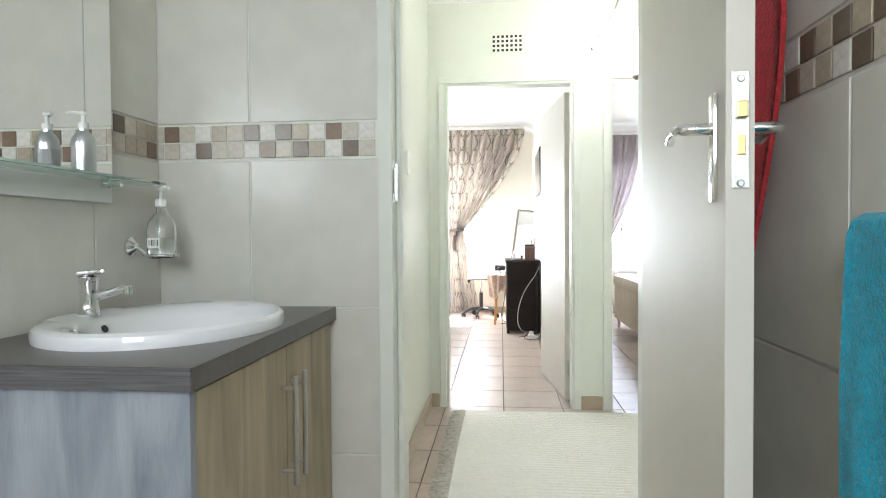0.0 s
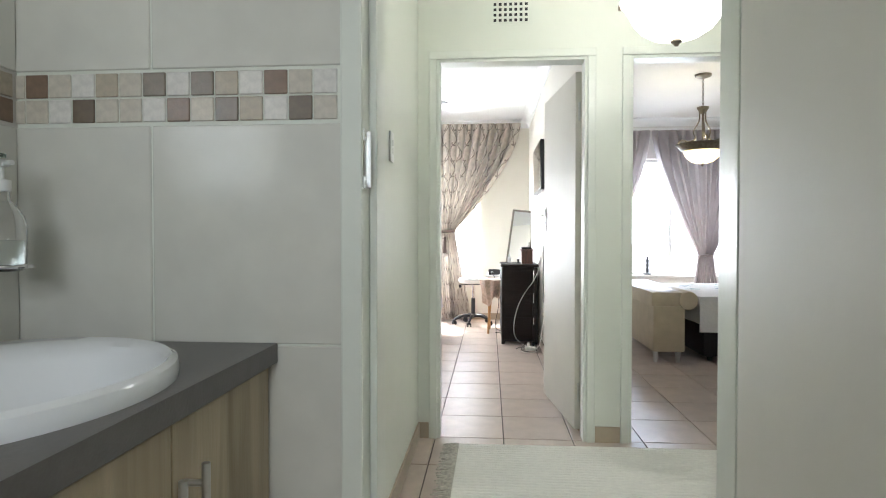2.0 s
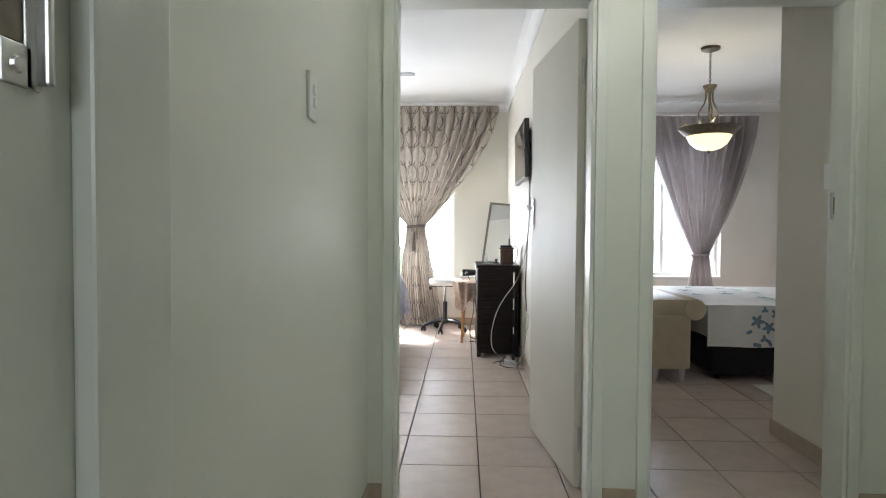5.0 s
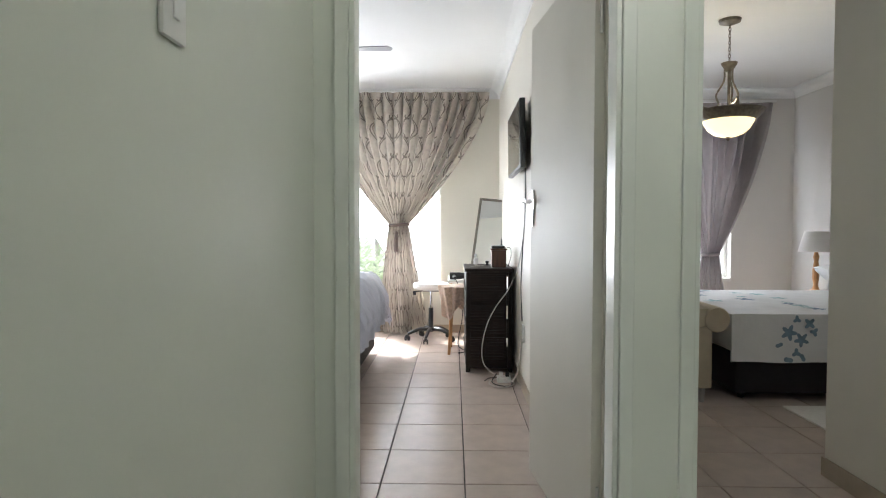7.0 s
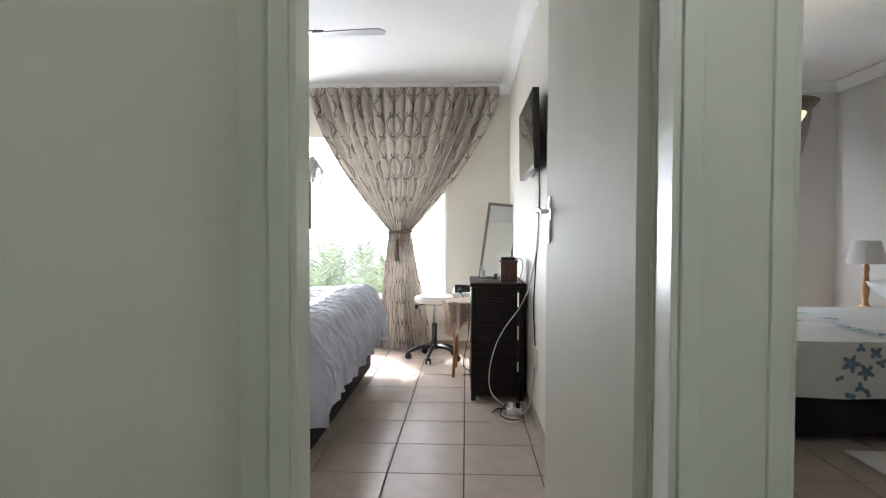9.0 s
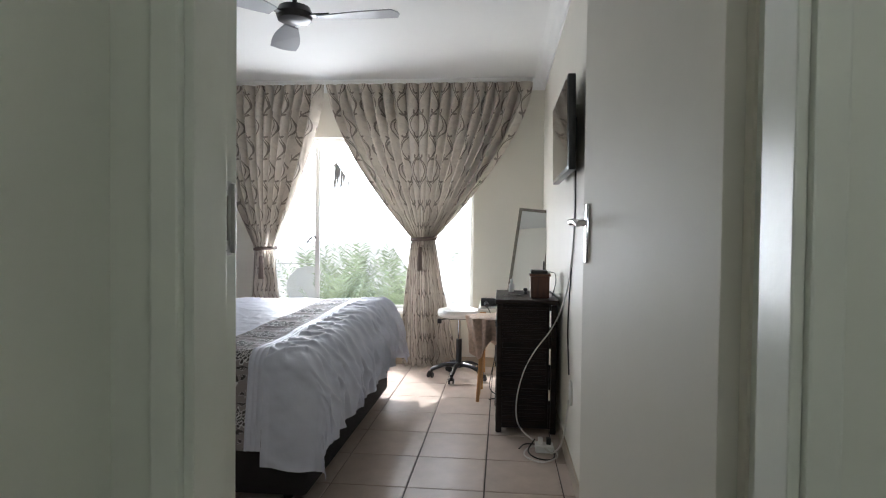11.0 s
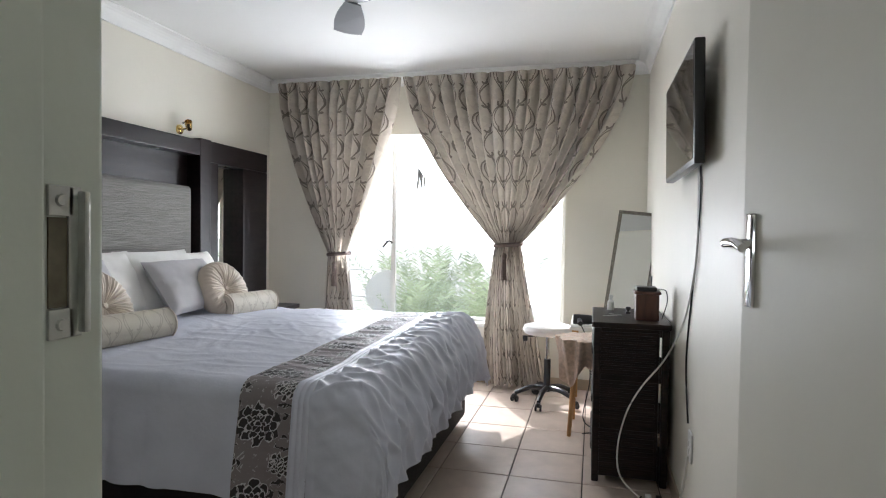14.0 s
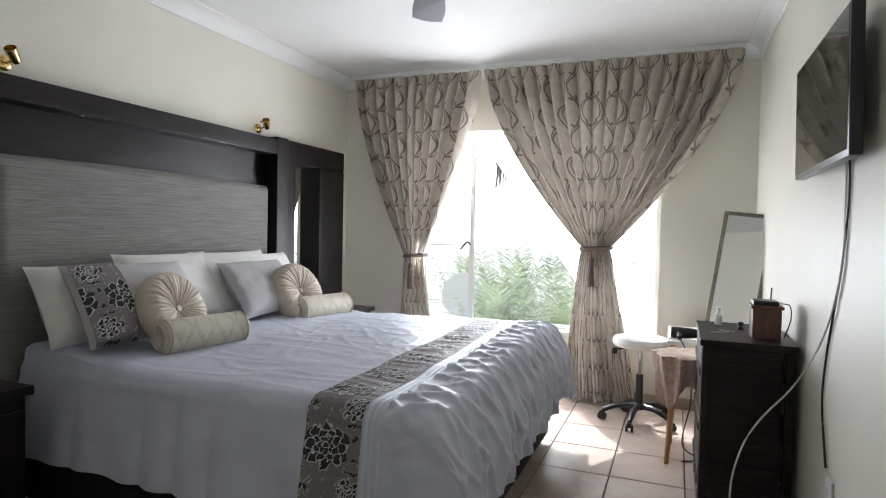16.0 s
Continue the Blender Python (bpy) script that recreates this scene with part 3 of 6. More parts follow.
def leaf(name, hinge, ang, width, height, label, lock=False, z=1.21):
    """A flush door leaf: hinge edge at its origin, running along its own x."""
    d = empty(name, (hinge[0], hinge[1], 0), label, "door", kind="structure")
    d.rotation_euler = (0, 0, radians(ang))
    part("leaf", box(0, width, -0.02, 0.02, 0.010, height, 0.002), M_DOOR, d)
    lever_set(d, width - 0.048, z, 0.02, 1)
    lever_set(d, width - 0.048, z, -0.02, -1)
    for hz in (0.22, height - 0.22):
        part("hinge", lathe([(0, -0.05), (0.006, -0.05), (0.006, 0.05), (0, 0.05)], 10, pose(-0.006, 0.0, hz)), M_STEEL, d)
    if lock:
        fp = part("lock_plate", box(width - 0.0005, width + 0.0025, -0.012, 0.012, z - 0.082, z + 0.086, 0.001), M_STEEL, d, "steel lock faceplate")
        part("latch", box(width, width + 0.011, -0.008, 0.008, z + 0.018, z + 0.042, 0.002), M_BRASS, fp)
        part("bolt", box(width, width + 0.006, -0.006, 0.006, z - 0.034, z - 0.006, 0.001), M_BRASS, fp)
        for dz in (-0.075, 0.075):
            part("screw", lathe([(0, 0), (0.0055, 0), (0.004, 0.002), (0, 0.002)], 10, pose(width + 0.0025, 0, z + dz, 0, 90, 0)), M_STEEL, fp)
    return d


leaf("door_1", (0.552, 3.822), 97.4, 0.785, 2.012, "white flush bedroom door standing open", False, 1.228)
leaf("door_2", (0.522, 1.566), 265.7, 0.755, 2.03, "white flush bathroom door standing open", True, 1.236)


# ---- windows ----
def casement(name, w, mull, label):
    x0, x1, z0, z1 = w
    g = empty(name, label=label, category="window", kind="structure")
    y0, y1 = 8.375, 8.41
    b = box(x0, x1, y0, y1, z0, z0 + 0.035, 0.004)
    box(x0, x1, y0, y1, z1 - 0.035, z1, 0.004, b)
    for a, c in ((x0, x0 + 0.035), (x1 - 0.035, x1)):
        box(a, c, y0, y1, z0 + 0.036, z1 - 0.036, 0.004, b)
    part("window_frame", b, M_WHITE, g)
    edges = [x0 + 0.035] + mull + [x1 - 0.035]
    for x in mull:
        part("mullion", box(x - 0.02, x + 0.02, y0 - 0.004, y1, z0 + 0.036, z1 - 0.036, 0.004), M_WHITE, g)
    for a, c in zip(edges, edges[1:]):
        p = part("pane", box(a + 0.005, c - 0.005, 8.392, 8.396, z0 + 0.03, z1 - 0.03), M_GLASS, g)
        p.visible_shadow = False
    for i in range(5):
        z = z0 + 0.17 + i * 0.24
        part("burglar_bar", box(x0 + 0.03, edges[1] - 0.02, 8.36, 8.372, z, z + 0.008), M_WHITE, g)
    part("window_sill", box(x0, x1, BY1 - 0.025, 8.374, z0 - 0.03, z0 + 0.002, 0.005), M_WHITE, g)
    st = part("window_stay", tube(smooth_path([(mull[0] - 0.01, 8.365, 1.16), (mull[0] - 0.03, 8.33, 1.18), (mull[0] - 0.08, 8.32, 1.12)], 5), 0.007, 8), M_BLACK, g, "black window catch")
    return g


casement("window_1", WIN1, [-1.56], "white steel window with burglar bars, garden behind")
casement("window_2", WIN2, [1.8, 2.4], "white steel guest room window, bright garden behind")
g = empty("window_3", label="frosted bathroom window in white frame", category="window", kind="structure")
b = box(-0.5, 0.5, -1.49, -1.45, 1.3, 1.34, 0.003)
box(-0.5, 0.5, -1.49, -1.45, 2.16, 2.2, 0.003, b)
box(-0.5, -0.46, -1.49, -1.45, 1.341, 2.159, 0.003, b)
box(0.46, 0.5, -1.49, -1.45, 1.341, 2.159, 0.003, b)
part("window_frame", b, M_WHITE, g)
p = part("pane", box(-0.46, 0.46, -1.475, -1.47, 1.34, 2.16), M_GLASS, g)
p.visible_shadow = False

# ---- bathroom ----
def vanity():
    t = empty("vanity_cabinet", (0, 0, 0), "pale oak bathroom vanity cabinet with whitewashed side", "cabinet")
    x0, x1, y0, y1 = -0.898, -0.372, 0.806, 1.585
    part("side_panel", box(x0, x1 + 0.002, y0, y0 + 0.018, 0.002, 0.846, 0.001), M_PANEL, t, "whitewashed wood-grain side panel")
    part("body", box(x0, x1 - 0.022, y0 + 0.019, y1, 0.002, 0.74), M_OAKDOOR, t)
    part("rail", box(x1 - 0.040, x1 - 0.0225, y0 + 0.019, y1, 0.741, 0.846), M_OAKDOOR, t)
    ym = 1.232
    for a, c, hy in ((y0 + 0.022, ym - 0.002, ym - 0.03), (ym + 0.002, y1 - 0.003, ym + 0.032)):
        d = part("door", box(x1 - 0.020, x1, a, c, 0.06, 0.838, 0.0015), M_OAKDOOR, t)
        b = tube([(x1 + 0.032, hy, 0.53), (x1 + 0.032, hy, 0.776)], 0.006, 12)
        for z in (0.56, 0.747):
            join(b, tube([(x1 - 0.001, hy, z), (x1 + 0.032, hy, z)], 0.005, 10))
        part("handle", b, M_STEEL, d, "brushed steel bar handle", True)


vanity()
# worktop with a lipping of ribbed grey
ct = empty("worktop", (0, 0, 0), "dark grey laminate vanity top with ribbed edge", "worktop")
def cutout_slab(x0, x1, y0, y1, z0, z1, c, ax, ay, n=64):
    """A slab with an oval hole through it."""
    m = bmesh.new()
    ang = sorted([2 * math.pi * i / n for i in range(n)] + [math.atan2(y - c[1], x - c[0]) % (2 * math.pi) for x in (x0, x1) for y in (y0, y1)])
    rings = []
    for z in (z0, z1):
        inn, out = [], []
        for a in ang:
            ca, sa = math.cos(a), math.sin(a)
            k = min((x1 - c[0]) / ca if ca > 1e-6 else (x0 - c[0]) / ca if ca < -1e-6 else 9, (y1 - c[1]) / sa if sa > 1e-6 else (y0 - c[1]) / sa if sa < -1e-6 else 9)
            inn.append(m.verts.new((c[0] + ax * ca, c[1] + ay * sa, z)))
            out.append(m.verts.new((c[0] + k * ca, c[1] + k * sa, z)))
        rings += [inn, out]
    for p, q in ((0, 1), (1, 3), (3, 2), (2, 0)):
        for i in range(len(ang)):
            j = (i + 1) % len(ang)
            m.faces.new((rings[p][i], rings[p][j], rings[q][j], rings[q][i]))
    bmesh.ops.recalc_face_normals(m, faces=m.faces)
    return m


part("top", cutout_slab(-0.900, -0.356, 0.790, 1.588, 0.848, 0.886, (-0.625, 1.195), 0.225, 0.258), M_COUNTER, ct)
part("edge_strip", box(-0.899, -0.357, 0.786, 0.7895, 0.849, 0.885, 0.001), M_COUNTEREDGE, ct, "ribbed grey edge strip")


def basin():
    """An oval drop-in basin: rim, bowl with overflow and a flat tap ledge towards the wall."""
    t = empty("wash_basin", (-0.625, 1.186, 0.886), "white oval ceramic drop-in wash basin", "basin")
    b = bmesh.new()
    n = 64
    prof = [(1.0, 0.0), (1.005, 0.012), (0.99, 0.024), (0.955, 0.030), (0.90, 0.027), (0.84, 0.020), (0.80, 0.0), (0.72, -0.05), (0.55, -0.095), (0.30, -0.115), (0.06, -0.12)]
    rings = []
    for s, z in prof:
        r = []
        for i in range(n):
            a = 2 * math.pi * i / n
            x, y = 0.245 * math.cos(a), 0.286 * math.sin(a)
            off = 0.035 * max(0, min(1, (0.95 - s) / 0.15))
            q = s if s > 0.9 else s * (1 - 0.10 * max(0, -math.cos(a)))
            r.append(b.verts.new((x * q + off * (1 if s > 0.1 else 1), y * q, z)))
        rings.append(r)
    for a, c in zip(rings, rings[1:]):
        for i in range(n):
            b.faces.new((a[i], a[(i + 1) % n], c[(i + 1) % n], c[i]))
    b.faces.new(rings[-1])
    bmesh.ops.recalc_face_normals(b, faces=b.faces)
    body = part("bowl", b, M_CERAMIC, t, "", True)
    # black disc stands for the shaded overflow opening, the bowl is uncut
    part("overflow_shade", lathe([(0, 0), (0.009, 0), (0.009, 0.003), (0, 0.003)], 16, pose(-0.138, -0.03, -0.001, 0, 62, 0)), M_BLACK, t)
    part("drain", lathe([(0, -0.1185), (0.022, -0.1185), (0.022, -0.115), (0.014, -0.114), (0, -0.114)], 20, pose(0.035, 0, 0)), M_CHROME, t)


basin()


def tap():
    t = empty("basin_mixer_tap", (-0.812, 1.175, 0.9125), "chrome single-lever basin mixer tap", "tap")
    t.scale = (0.9, 0.9, 0.9)
    part("body", lathe([(0, 0), (0.028, 0), (0.029, 0.005), (0.024, 0.010), (0.021, 0.03), (0.021, 0.075), (0.024, 0.085), (0.024, 0.098), (0, 0.104)], 24), M_CHROME, t, "", True)
    part("spout", tube(smooth_path([(0.0, 0, 0.045), (0.04, 0.012, 0.055), (0.075, 0.022, 0.066), (0.088, 0.025, 0.064)], 6), 0.012, 12, r2=0.0095), M_CHROME, t, "", True)
    part("nozzle", lathe([(0, 0), (0.0115, 0), (0.0115, 0.022), (0, 0.022)], 16, pose(0.088, 0.025, 0.052)), M_CHROME, t, "", True)
    part("lever", box(-0.016, 0.05, -0.012, 0.012, 0.100, 0.114, 0.005, m=pose(0, 0, 0, 0, -6, 15)), M_CHROME, t, "", True)


tap()


def wall_mirror():
    t = empty("bathroom_mirror", (0, 0, 0), "rectangular bathroom mirror with white lower edge on tiles", "mirror")
    part("backing", box(-0.888, -0.872, 0.30, 1.348, 1.178, 2.05, 0.002), M_WHITE, t)
    part("glass", box(-0.871, -0.866, 0.305, 1.343, 1.240, 2.045, 0.002), M_MIRROR, t, "silvered mirror glass")


wall_mirror()
sh = empty("glass_shelf", (0, 0, 0), "green-edged clear glass shelf below mirror", "shelf")
part("glass", box(-0.862, -0.772, 0.45, 1.425, 1.229, 1.236, 0.001), M_SHELFGLASS, sh)
for y in (0.62, 1.30):
    br = lathe([(0, 0), (0.009, 0), (0.009, 0.018), (0.006, 0.02), (0.006, 0.05), (0, 0.05)], 16, pose(-0.864, y, 1.221, 0, 90, 0))
    part("bracket", br, M_CHROME, sh, "chrome shelf bracket", True)


def pump_bottle(p, label, rot):
    t = empty("pump_bottle", p, label, "bottle")
    t.rotation_euler, t.scale = (0, 0, radians(rot)), (0.78, 0.78, 0.78)
    part("body", lathe([(0, 0), (0.030, 0), (0.032, 0.004), (0.032, 0.085), (0.029, 0.102), (0.018, 0.118), (0.014, 0.122), (0.014, 0.128), (0, 0.128)], 28), M_ALU, t, "", True)
    c = part("pump", lathe([(0, 0.1285), (0.015, 0.1285), (0.015, 0.146), (0.006, 0.148), (0.006, 0.168), (0.011, 0.169), (0.011, 0.178), (0, 0.180)], 20), M_WHITE, t, "white plastic pump", True)
    part("spout", tube([(0, 0, 0.174), (0.028, 0, 0.174), (0.04, 0, 0.169)], 0.005, 8), M_WHITE, c, "", True)
    lab = bmesh.new()
    for i in range(8):
        a0, a1 = [radians(-55 + 110 * j / 8) for j in (i, i + 1)]
        lab.faces.new([lab.verts.new((0.0325 * math.cos(a), 0.0325 * math.sin(a), z)) for a, z in ((a0, 0.02), (a1, 0.02), (a1, 0.07), (a0, 0.07))])
    part("label", lab, M_PILLOWGREY, t, "pale printed label")


pump_bottle((-0.822, 1.18, 1.2365), "silver aluminium pump bottle with pale label", 215)


def soap_holder():
    t = empty("soap_holder", (-0.888, 1.44, 1.065), "chrome wall soap bottle holder with ring", "holder")
    part("rose", lathe([(0, 0), (0.026, 0), (0.026, 0.006), (0.018, 0.012), (0.010, 0.020), (0, 0.020)], 24, pose(0, 0, 0, 0, 90, 0)), M_CHROME, t, "", True)
    part("arm", tube(smooth_path([(0.016, 0, 0), (0.035, 0.0, -0.012), (0.05, 0.0, -0.022)], 5), 0.006, 10), M_CHROME, t, "", True)
    ring = [(0.092 + 0.044 * math.cos(a), 0.044 * math.sin(a), -0.024) for a in [2 * math.pi * i / 32 for i in range(33)]]
    part("ring", tube(ring, 0.004, 8, True), M_CHROME, t, "", True)
    part("dish", lathe([(0, -0.032), (0.030, -0.032), (0.041, -0.026), (0.041, -0.023), (0.030, -0.028), (0, -0.028)], 28, pose(0.092, 0, 0)), M_GLASS, t, "clear glass dish", True)
    s = empty("soap_bottle", (-0.796, 1.44, 1.0375), "clear hand soap pump bottle with barcode", "bottle")
    part("body", lathe([(0, 0), (0.034, 0), (0.036, 0.004), (0.038, 0.070), (0.034, 0.092), (0.021, 0.112), (0.013, 0.118), (0.013, 0.135), (0.011, 0.135), (0.011, 0.118), (0.019, 0.110), (0.032, 0.091), (0.036, 0.070), (0.034, 0.006), (0, 0.006)], 28), M_GLASS, s, "clear plastic bottle", True)
    part("soap", lathe([(0, 0.0062), (0.0335, 0.0062), (0.0335, 0.050), (0, 0.050)], 24), glass("pale_soap", (0.88, 0.93, 0.90), 0.15), s, "pale liquid soap", True)
    c = part("pump", lathe([(0, 0.1355), (0.015, 0.1355), (0.015, 0.155), (0.005, 0.157), (0.005, 0.178), (0.012, 0.179), (0.012, 0.19), (0, 0.19)], 20), M_WHITE, s, "white plastic pump", True)
    part("spout", tube([(0, 0, 0.184), (0.03, -0.01, 0.184)], 0.0045, 8), M_WHITE, c, "", True)
    lb = part("label", box(-0.017, 0.017, -0.0385, -0.0372, 0.024, 0.050), M_WHITE, s, "white barcode label")
    for i, w in enumerate((2, 1, 3, 1, 2, 1, 1, 3)):
        x = -0.013 + i * 0.0034
        part("bar", box(x, x + 0.0008 * w, -0.0391, -0.0386, 0.030, 0.046), M_BLACK, lb)


soap_holder()


def hung_cloth(name, fn, material, label, category):
    t = part(name, sheet(fn, 40, 60, 0.008), material, None, "", True)
    return tagged(t, label, category)


def robe(u, v):
    x = 0.588 + 0.014 * math.sin(9 * u + 2 * v) + 0.008 * math.sin(21 * u)
    return (x, 0.985 + 0.36 * u + 0.02 * math.sin(7 * v + 1) * (1 - u) + 0.10 * v ** 4 * (1 - u), 1.93 - 0.90 * v)


hung_cloth("bath_robe", robe, M_RED, "red towelling bath robe hung behind the door", "robe")
hk = empty("robe_hook", (0, 0, 0), "small chrome robe hook on tiled wall", "hook")
part("rose", lathe([(0, 0), (0.018, 0), (0.014, 0.008), (0, 0.010)], 20, pose(0.618, 1.15, 1.90, 0, -90, 0)), M_CHROME, hk, "", True)
part("peg", tube(smooth_path([(0.612, 1.15, 1.90), (0.59, 1.15, 1.895), (0.575, 1.15, 1.915)], 5), 0.006, 8), M_CHROME, hk, "", True)


def towel(u, v):
    a = (v - 0.5) * 2
    s = 0.03 * math.sin(13 * u + 3 * a) * 0.35 + 0.004 * math.sin(37 * u)
    if abs(a) < 0.05:
        ang = a / 0.05 * math.pi / 2
        return (0.575 - 0.018 * math.sin(ang), 0.29 + 0.42 * u, 1.095 + 0.018 * math.cos(ang))
    d = abs(a) - 0.05
    return (0.575 - math.copysign(0.018 + max(0, s), a), 0.29 + 0.42 * u + 0.012 * d, 1.095 - 0.62 * d)


hung_cloth("bath_towel", towel, M_TEAL, "bright teal towelling bath towel over a rail", "towel")
rl = empty("towel_rail", (0, 0, 0), "chrome towel rail on tiled wall", "towel rail")
part("bar", tube([(0.575, 0.2, 1.094), (0.575, 0.69, 1.094)], 0.008, 10), M_CHROME, rl, "", True)
for y in (0.21, 0.68):
    part("post", tube([(0.575, y, 1.094), (0.619, y, 1.094)], 0.009, 10), M_CHROME, rl, "", True)

# ---- hall ----
rug = empty("hall_rug", (0, 0, 0), "cream ribbed woven rug with fringed ends", "rug")
def rugtop(u, v):
    x, y = -0.105 + 2.0 * u, 2.12 + 1.415 * v
    return (x, y, 0.011 + 0.0022 * math.sin(y * 210) + 0.002 * math.sin(3 * x + 5 * y))
part("woven_field", sheet(rugtop, 24, 300, 0.0), M_RUG, rug, "", True)
part("backing", box(-0.105, 1.895, 2.12, 3.535, 0.001, 0.0075), M_RUG, rug)
fr = bmesh.new()
for i in range(150):
    y = 2.125 + 1.405 * i / 149
    l = 0.06 + 0.03 * random.random()
    join(fr, tube([(-0.103, y, 0.008), (-0.12, y + random.uniform(-.004, .004), 0.013), (-0.105 - l, y + random.uniform(-.012, .012), 0.004)], 0.0042, 4, r2=0.003))
tagged(part("fringe", fr, M_FRINGE, rug, "twisted grey-cream fringe"), kind="stuff")


def hall_lamp():
    t = empty("hall_ceiling_lamp", (0.757, 2.774, 0), "lit opal glass bowl lamp on curved metal arms", "ceiling lamp")
    part("bowl", lathe([(0, 1.838), (0.04, 1.841), (0.09, 1.853), (0.13, 1.878), (0.16, 1.915), (0.178, 1.955), (0.20, 1.985), (0.205, 1.99), (0.198, 1.992), (0.172, 1.96), (0.15, 1.918), (0.12, 1.885), (0.08, 1.862), (0, 1.848)], 40), M_SHADE_LIT, t, "glowing opal glass bowl", True)
    part("finial", lathe([(0, 1.812), (0.008, 1.814), (0.012, 1.822), (0.022, 1.828), (0.022, 1.834), (0.012, 1.840), (0, 1.840)], 20), M_BRONZE, t, "", True)
    part("canopy", lathe([(0, 2.609), (0.06, 2.609), (0.058, 2.59), (0.03, 2.572), (0, 2.57)], 28), M_BRONZE, t, "", True)
    for k in range(3):
        a = radians(35 + 120 * k)
        pts = smooth_path([(0.012 * math.cos(a), 0.012 * math.sin(a), 2.575), (0.03 * math.cos(a), 0.03 * math.sin(a), 2.40), (0.10 * math.cos(a), 0.10 * math.sin(a), 2.16), (0.20 * math.cos(a), 0.20 * math.sin(a), 2.02), (0.212 * math.cos(a), 0.212 * math.sin(a), 1.985)], 8)
        part("arm", tube(pts, 0.006, 8), M_BRONZE, t, "", True)


hall_lamp()


def vent_cover():
    t = empty("wall_vent", (0.072, 3.6445, 2.232), "white plaster air vent with square holes", "vent", kind="structure")
    part("plate", box(-0.012, 0.20, -0.004, 0, -0.012, 0.116, 0.002), M_WALL_HALL, t)
    # plate is solid: black squares on it give the holes their shade
    for i in range(7):
        for j in range(4):
            part("hole", box(0.002 + i * 0.0275, 0.017 + i * 0.0275, -0.0055, -0.003, 0.004 + j * 0.028, 0.019 + j * 0.028), M_BLACK, t)


vent_cover()


def switch(name, p, rz, label, rockers=2, w=0.072, h=0.118):
    t = empty(name, p, label, "switch")
    t.rotation_euler = (0, 0, radians(rz))
    part("plate", box(-w / 2, w / 2, -0.010, 0, -h / 2, h / 2, 0.005), M_WHITE, t, "", True)
    for i in range(rockers):
        z = (i - (rockers - 1) / 2) * 0.032
        part("rocker", box(-0.009, 0.009, -0.0135, -0.0098, z - 0.012, z + 0.012, 0.002), M_WHITE, t)


switch("light_switch", (-0.333, 2.765, 1.445), 90, "white two-gang light switch on hall wall", 2)
switch("light_switch", (1.768, 4.12, 1.38), 270, "white light switch plate on guest room wall", 1)
switch("wall_socket", (BX1, 5.95, 0.40), 270, "white wall socket beside the chest", 2, 0.075, 0.12)


# ---- curtains ----
def curtain(name, x0, x1, xt, wt, ztop, ztie, zbot, wbot, y, material, label, pleats, sag, tie_mat):
    """A pleated curtain caught by a tieback: gathered heading, swagged waist and flared tail."""
    t = empty(name, (0, 0, 0), label, "curtain", "tied-back curtains")
    W = x1 - x0
    ft = (ztop - ztie) / (ztop - zbot)

    def fn(u, v):
        z = ztop - (ztop - zbot) * v
        if v < ft:
            k = v / ft
            def edge(a, b, pw):
                return a + (b - a) * (k ** pw)
            l = edge(x0, xt - wt / 2, sag[0])
            r = edge(x1, xt + wt / 2, sag[1])
            amp = 0.075 + 0.012 * k
        else:
            k = (v - ft) / (1 - ft)
            w = wt + (wbot - wt) * min(1, k * 1.6) ** 0.7
            l, r = xt - w * 0.5, xt + w * (0.5 + 0.35 * k * k)
            amp = 0.055 + 0.032 * (1 - min(1, k * 4)) - 0.012 * k
        x = l + (r - l) * u
        head = max(0, 1 - v / 0.09)
        ph = 2 * math.pi * pleats * u
        f = 1 - 2 * abs(math.sin(0.5 * ph + 0.45 * math.sin(2.2 * v + u * 9) + 0.35 * math.sin(u * 23))) ** 0.6
        narrow = min(1, (r - l) / W + 0.35)
        yy = y + amp * (1 - 0.72 * head) * f * narrow - 0.025 * (1 - head) * math.sin(math.pi * min(1, v / ft)) + 0.008 * math.sin(5 * ph / pleats + 9 * v)
        x += 0.010 * math.cos(ph) * (1 - head) * narrow
        if v > 0.97:
            z += 0.012 * math.sin(ph * 0.5)
        return (x, yy, z)

    part("cloth", sheet(fn, pleats * 14, 110, 0.0, (W * 1.45, ztop - zbot)), material, t, "", True)
    band = []
    for i in range(25):
        a = 2 * math.pi * i / 24
        band.append((xt + (wt / 2 + 0.012) * math.cos(a), y - 0.005 + 0.062 * math.sin(a), ztie + 0.008 * math.cos(a)))
    part("tieback", tube(band, 0.016, 8, True), material if tie_mat is None else tie_mat, t, "", True)
    return t


def tassel(p):
    t = empty("tassel", p, "brown cord tassel hanging from tieback", "tassel", "curtain tassels")
    part("head", lathe([(0, 0), (0.012, -0.005), (0.019, -0.025), (0.014, -0.045), (0.017, -0.052), (0, -0.055)], 16), M_TIE, t, "", True)
    sk = bmesh.new()
    for i in range(26):
        a = i * 2.4
        r = 0.014 * math.sqrt((i % 9 + 1) / 9)
        join(sk, tube([(r * math.cos(a), r * math.sin(a), -0.05), (1.25 * r * math.cos(a), 1.25 * r * math.sin(a), -0.14), (1.5 * r * math.cos(a), 1.5 * r * math.sin(a), -0.215)], 0.0035, 4))
    part("skirt", sk, M_TIE, t)
    part("cord", tube([(0, 0, 0), (0, 0.01, 0.07)], 0.004, 6), M_TIE, t)


CY = 8.16
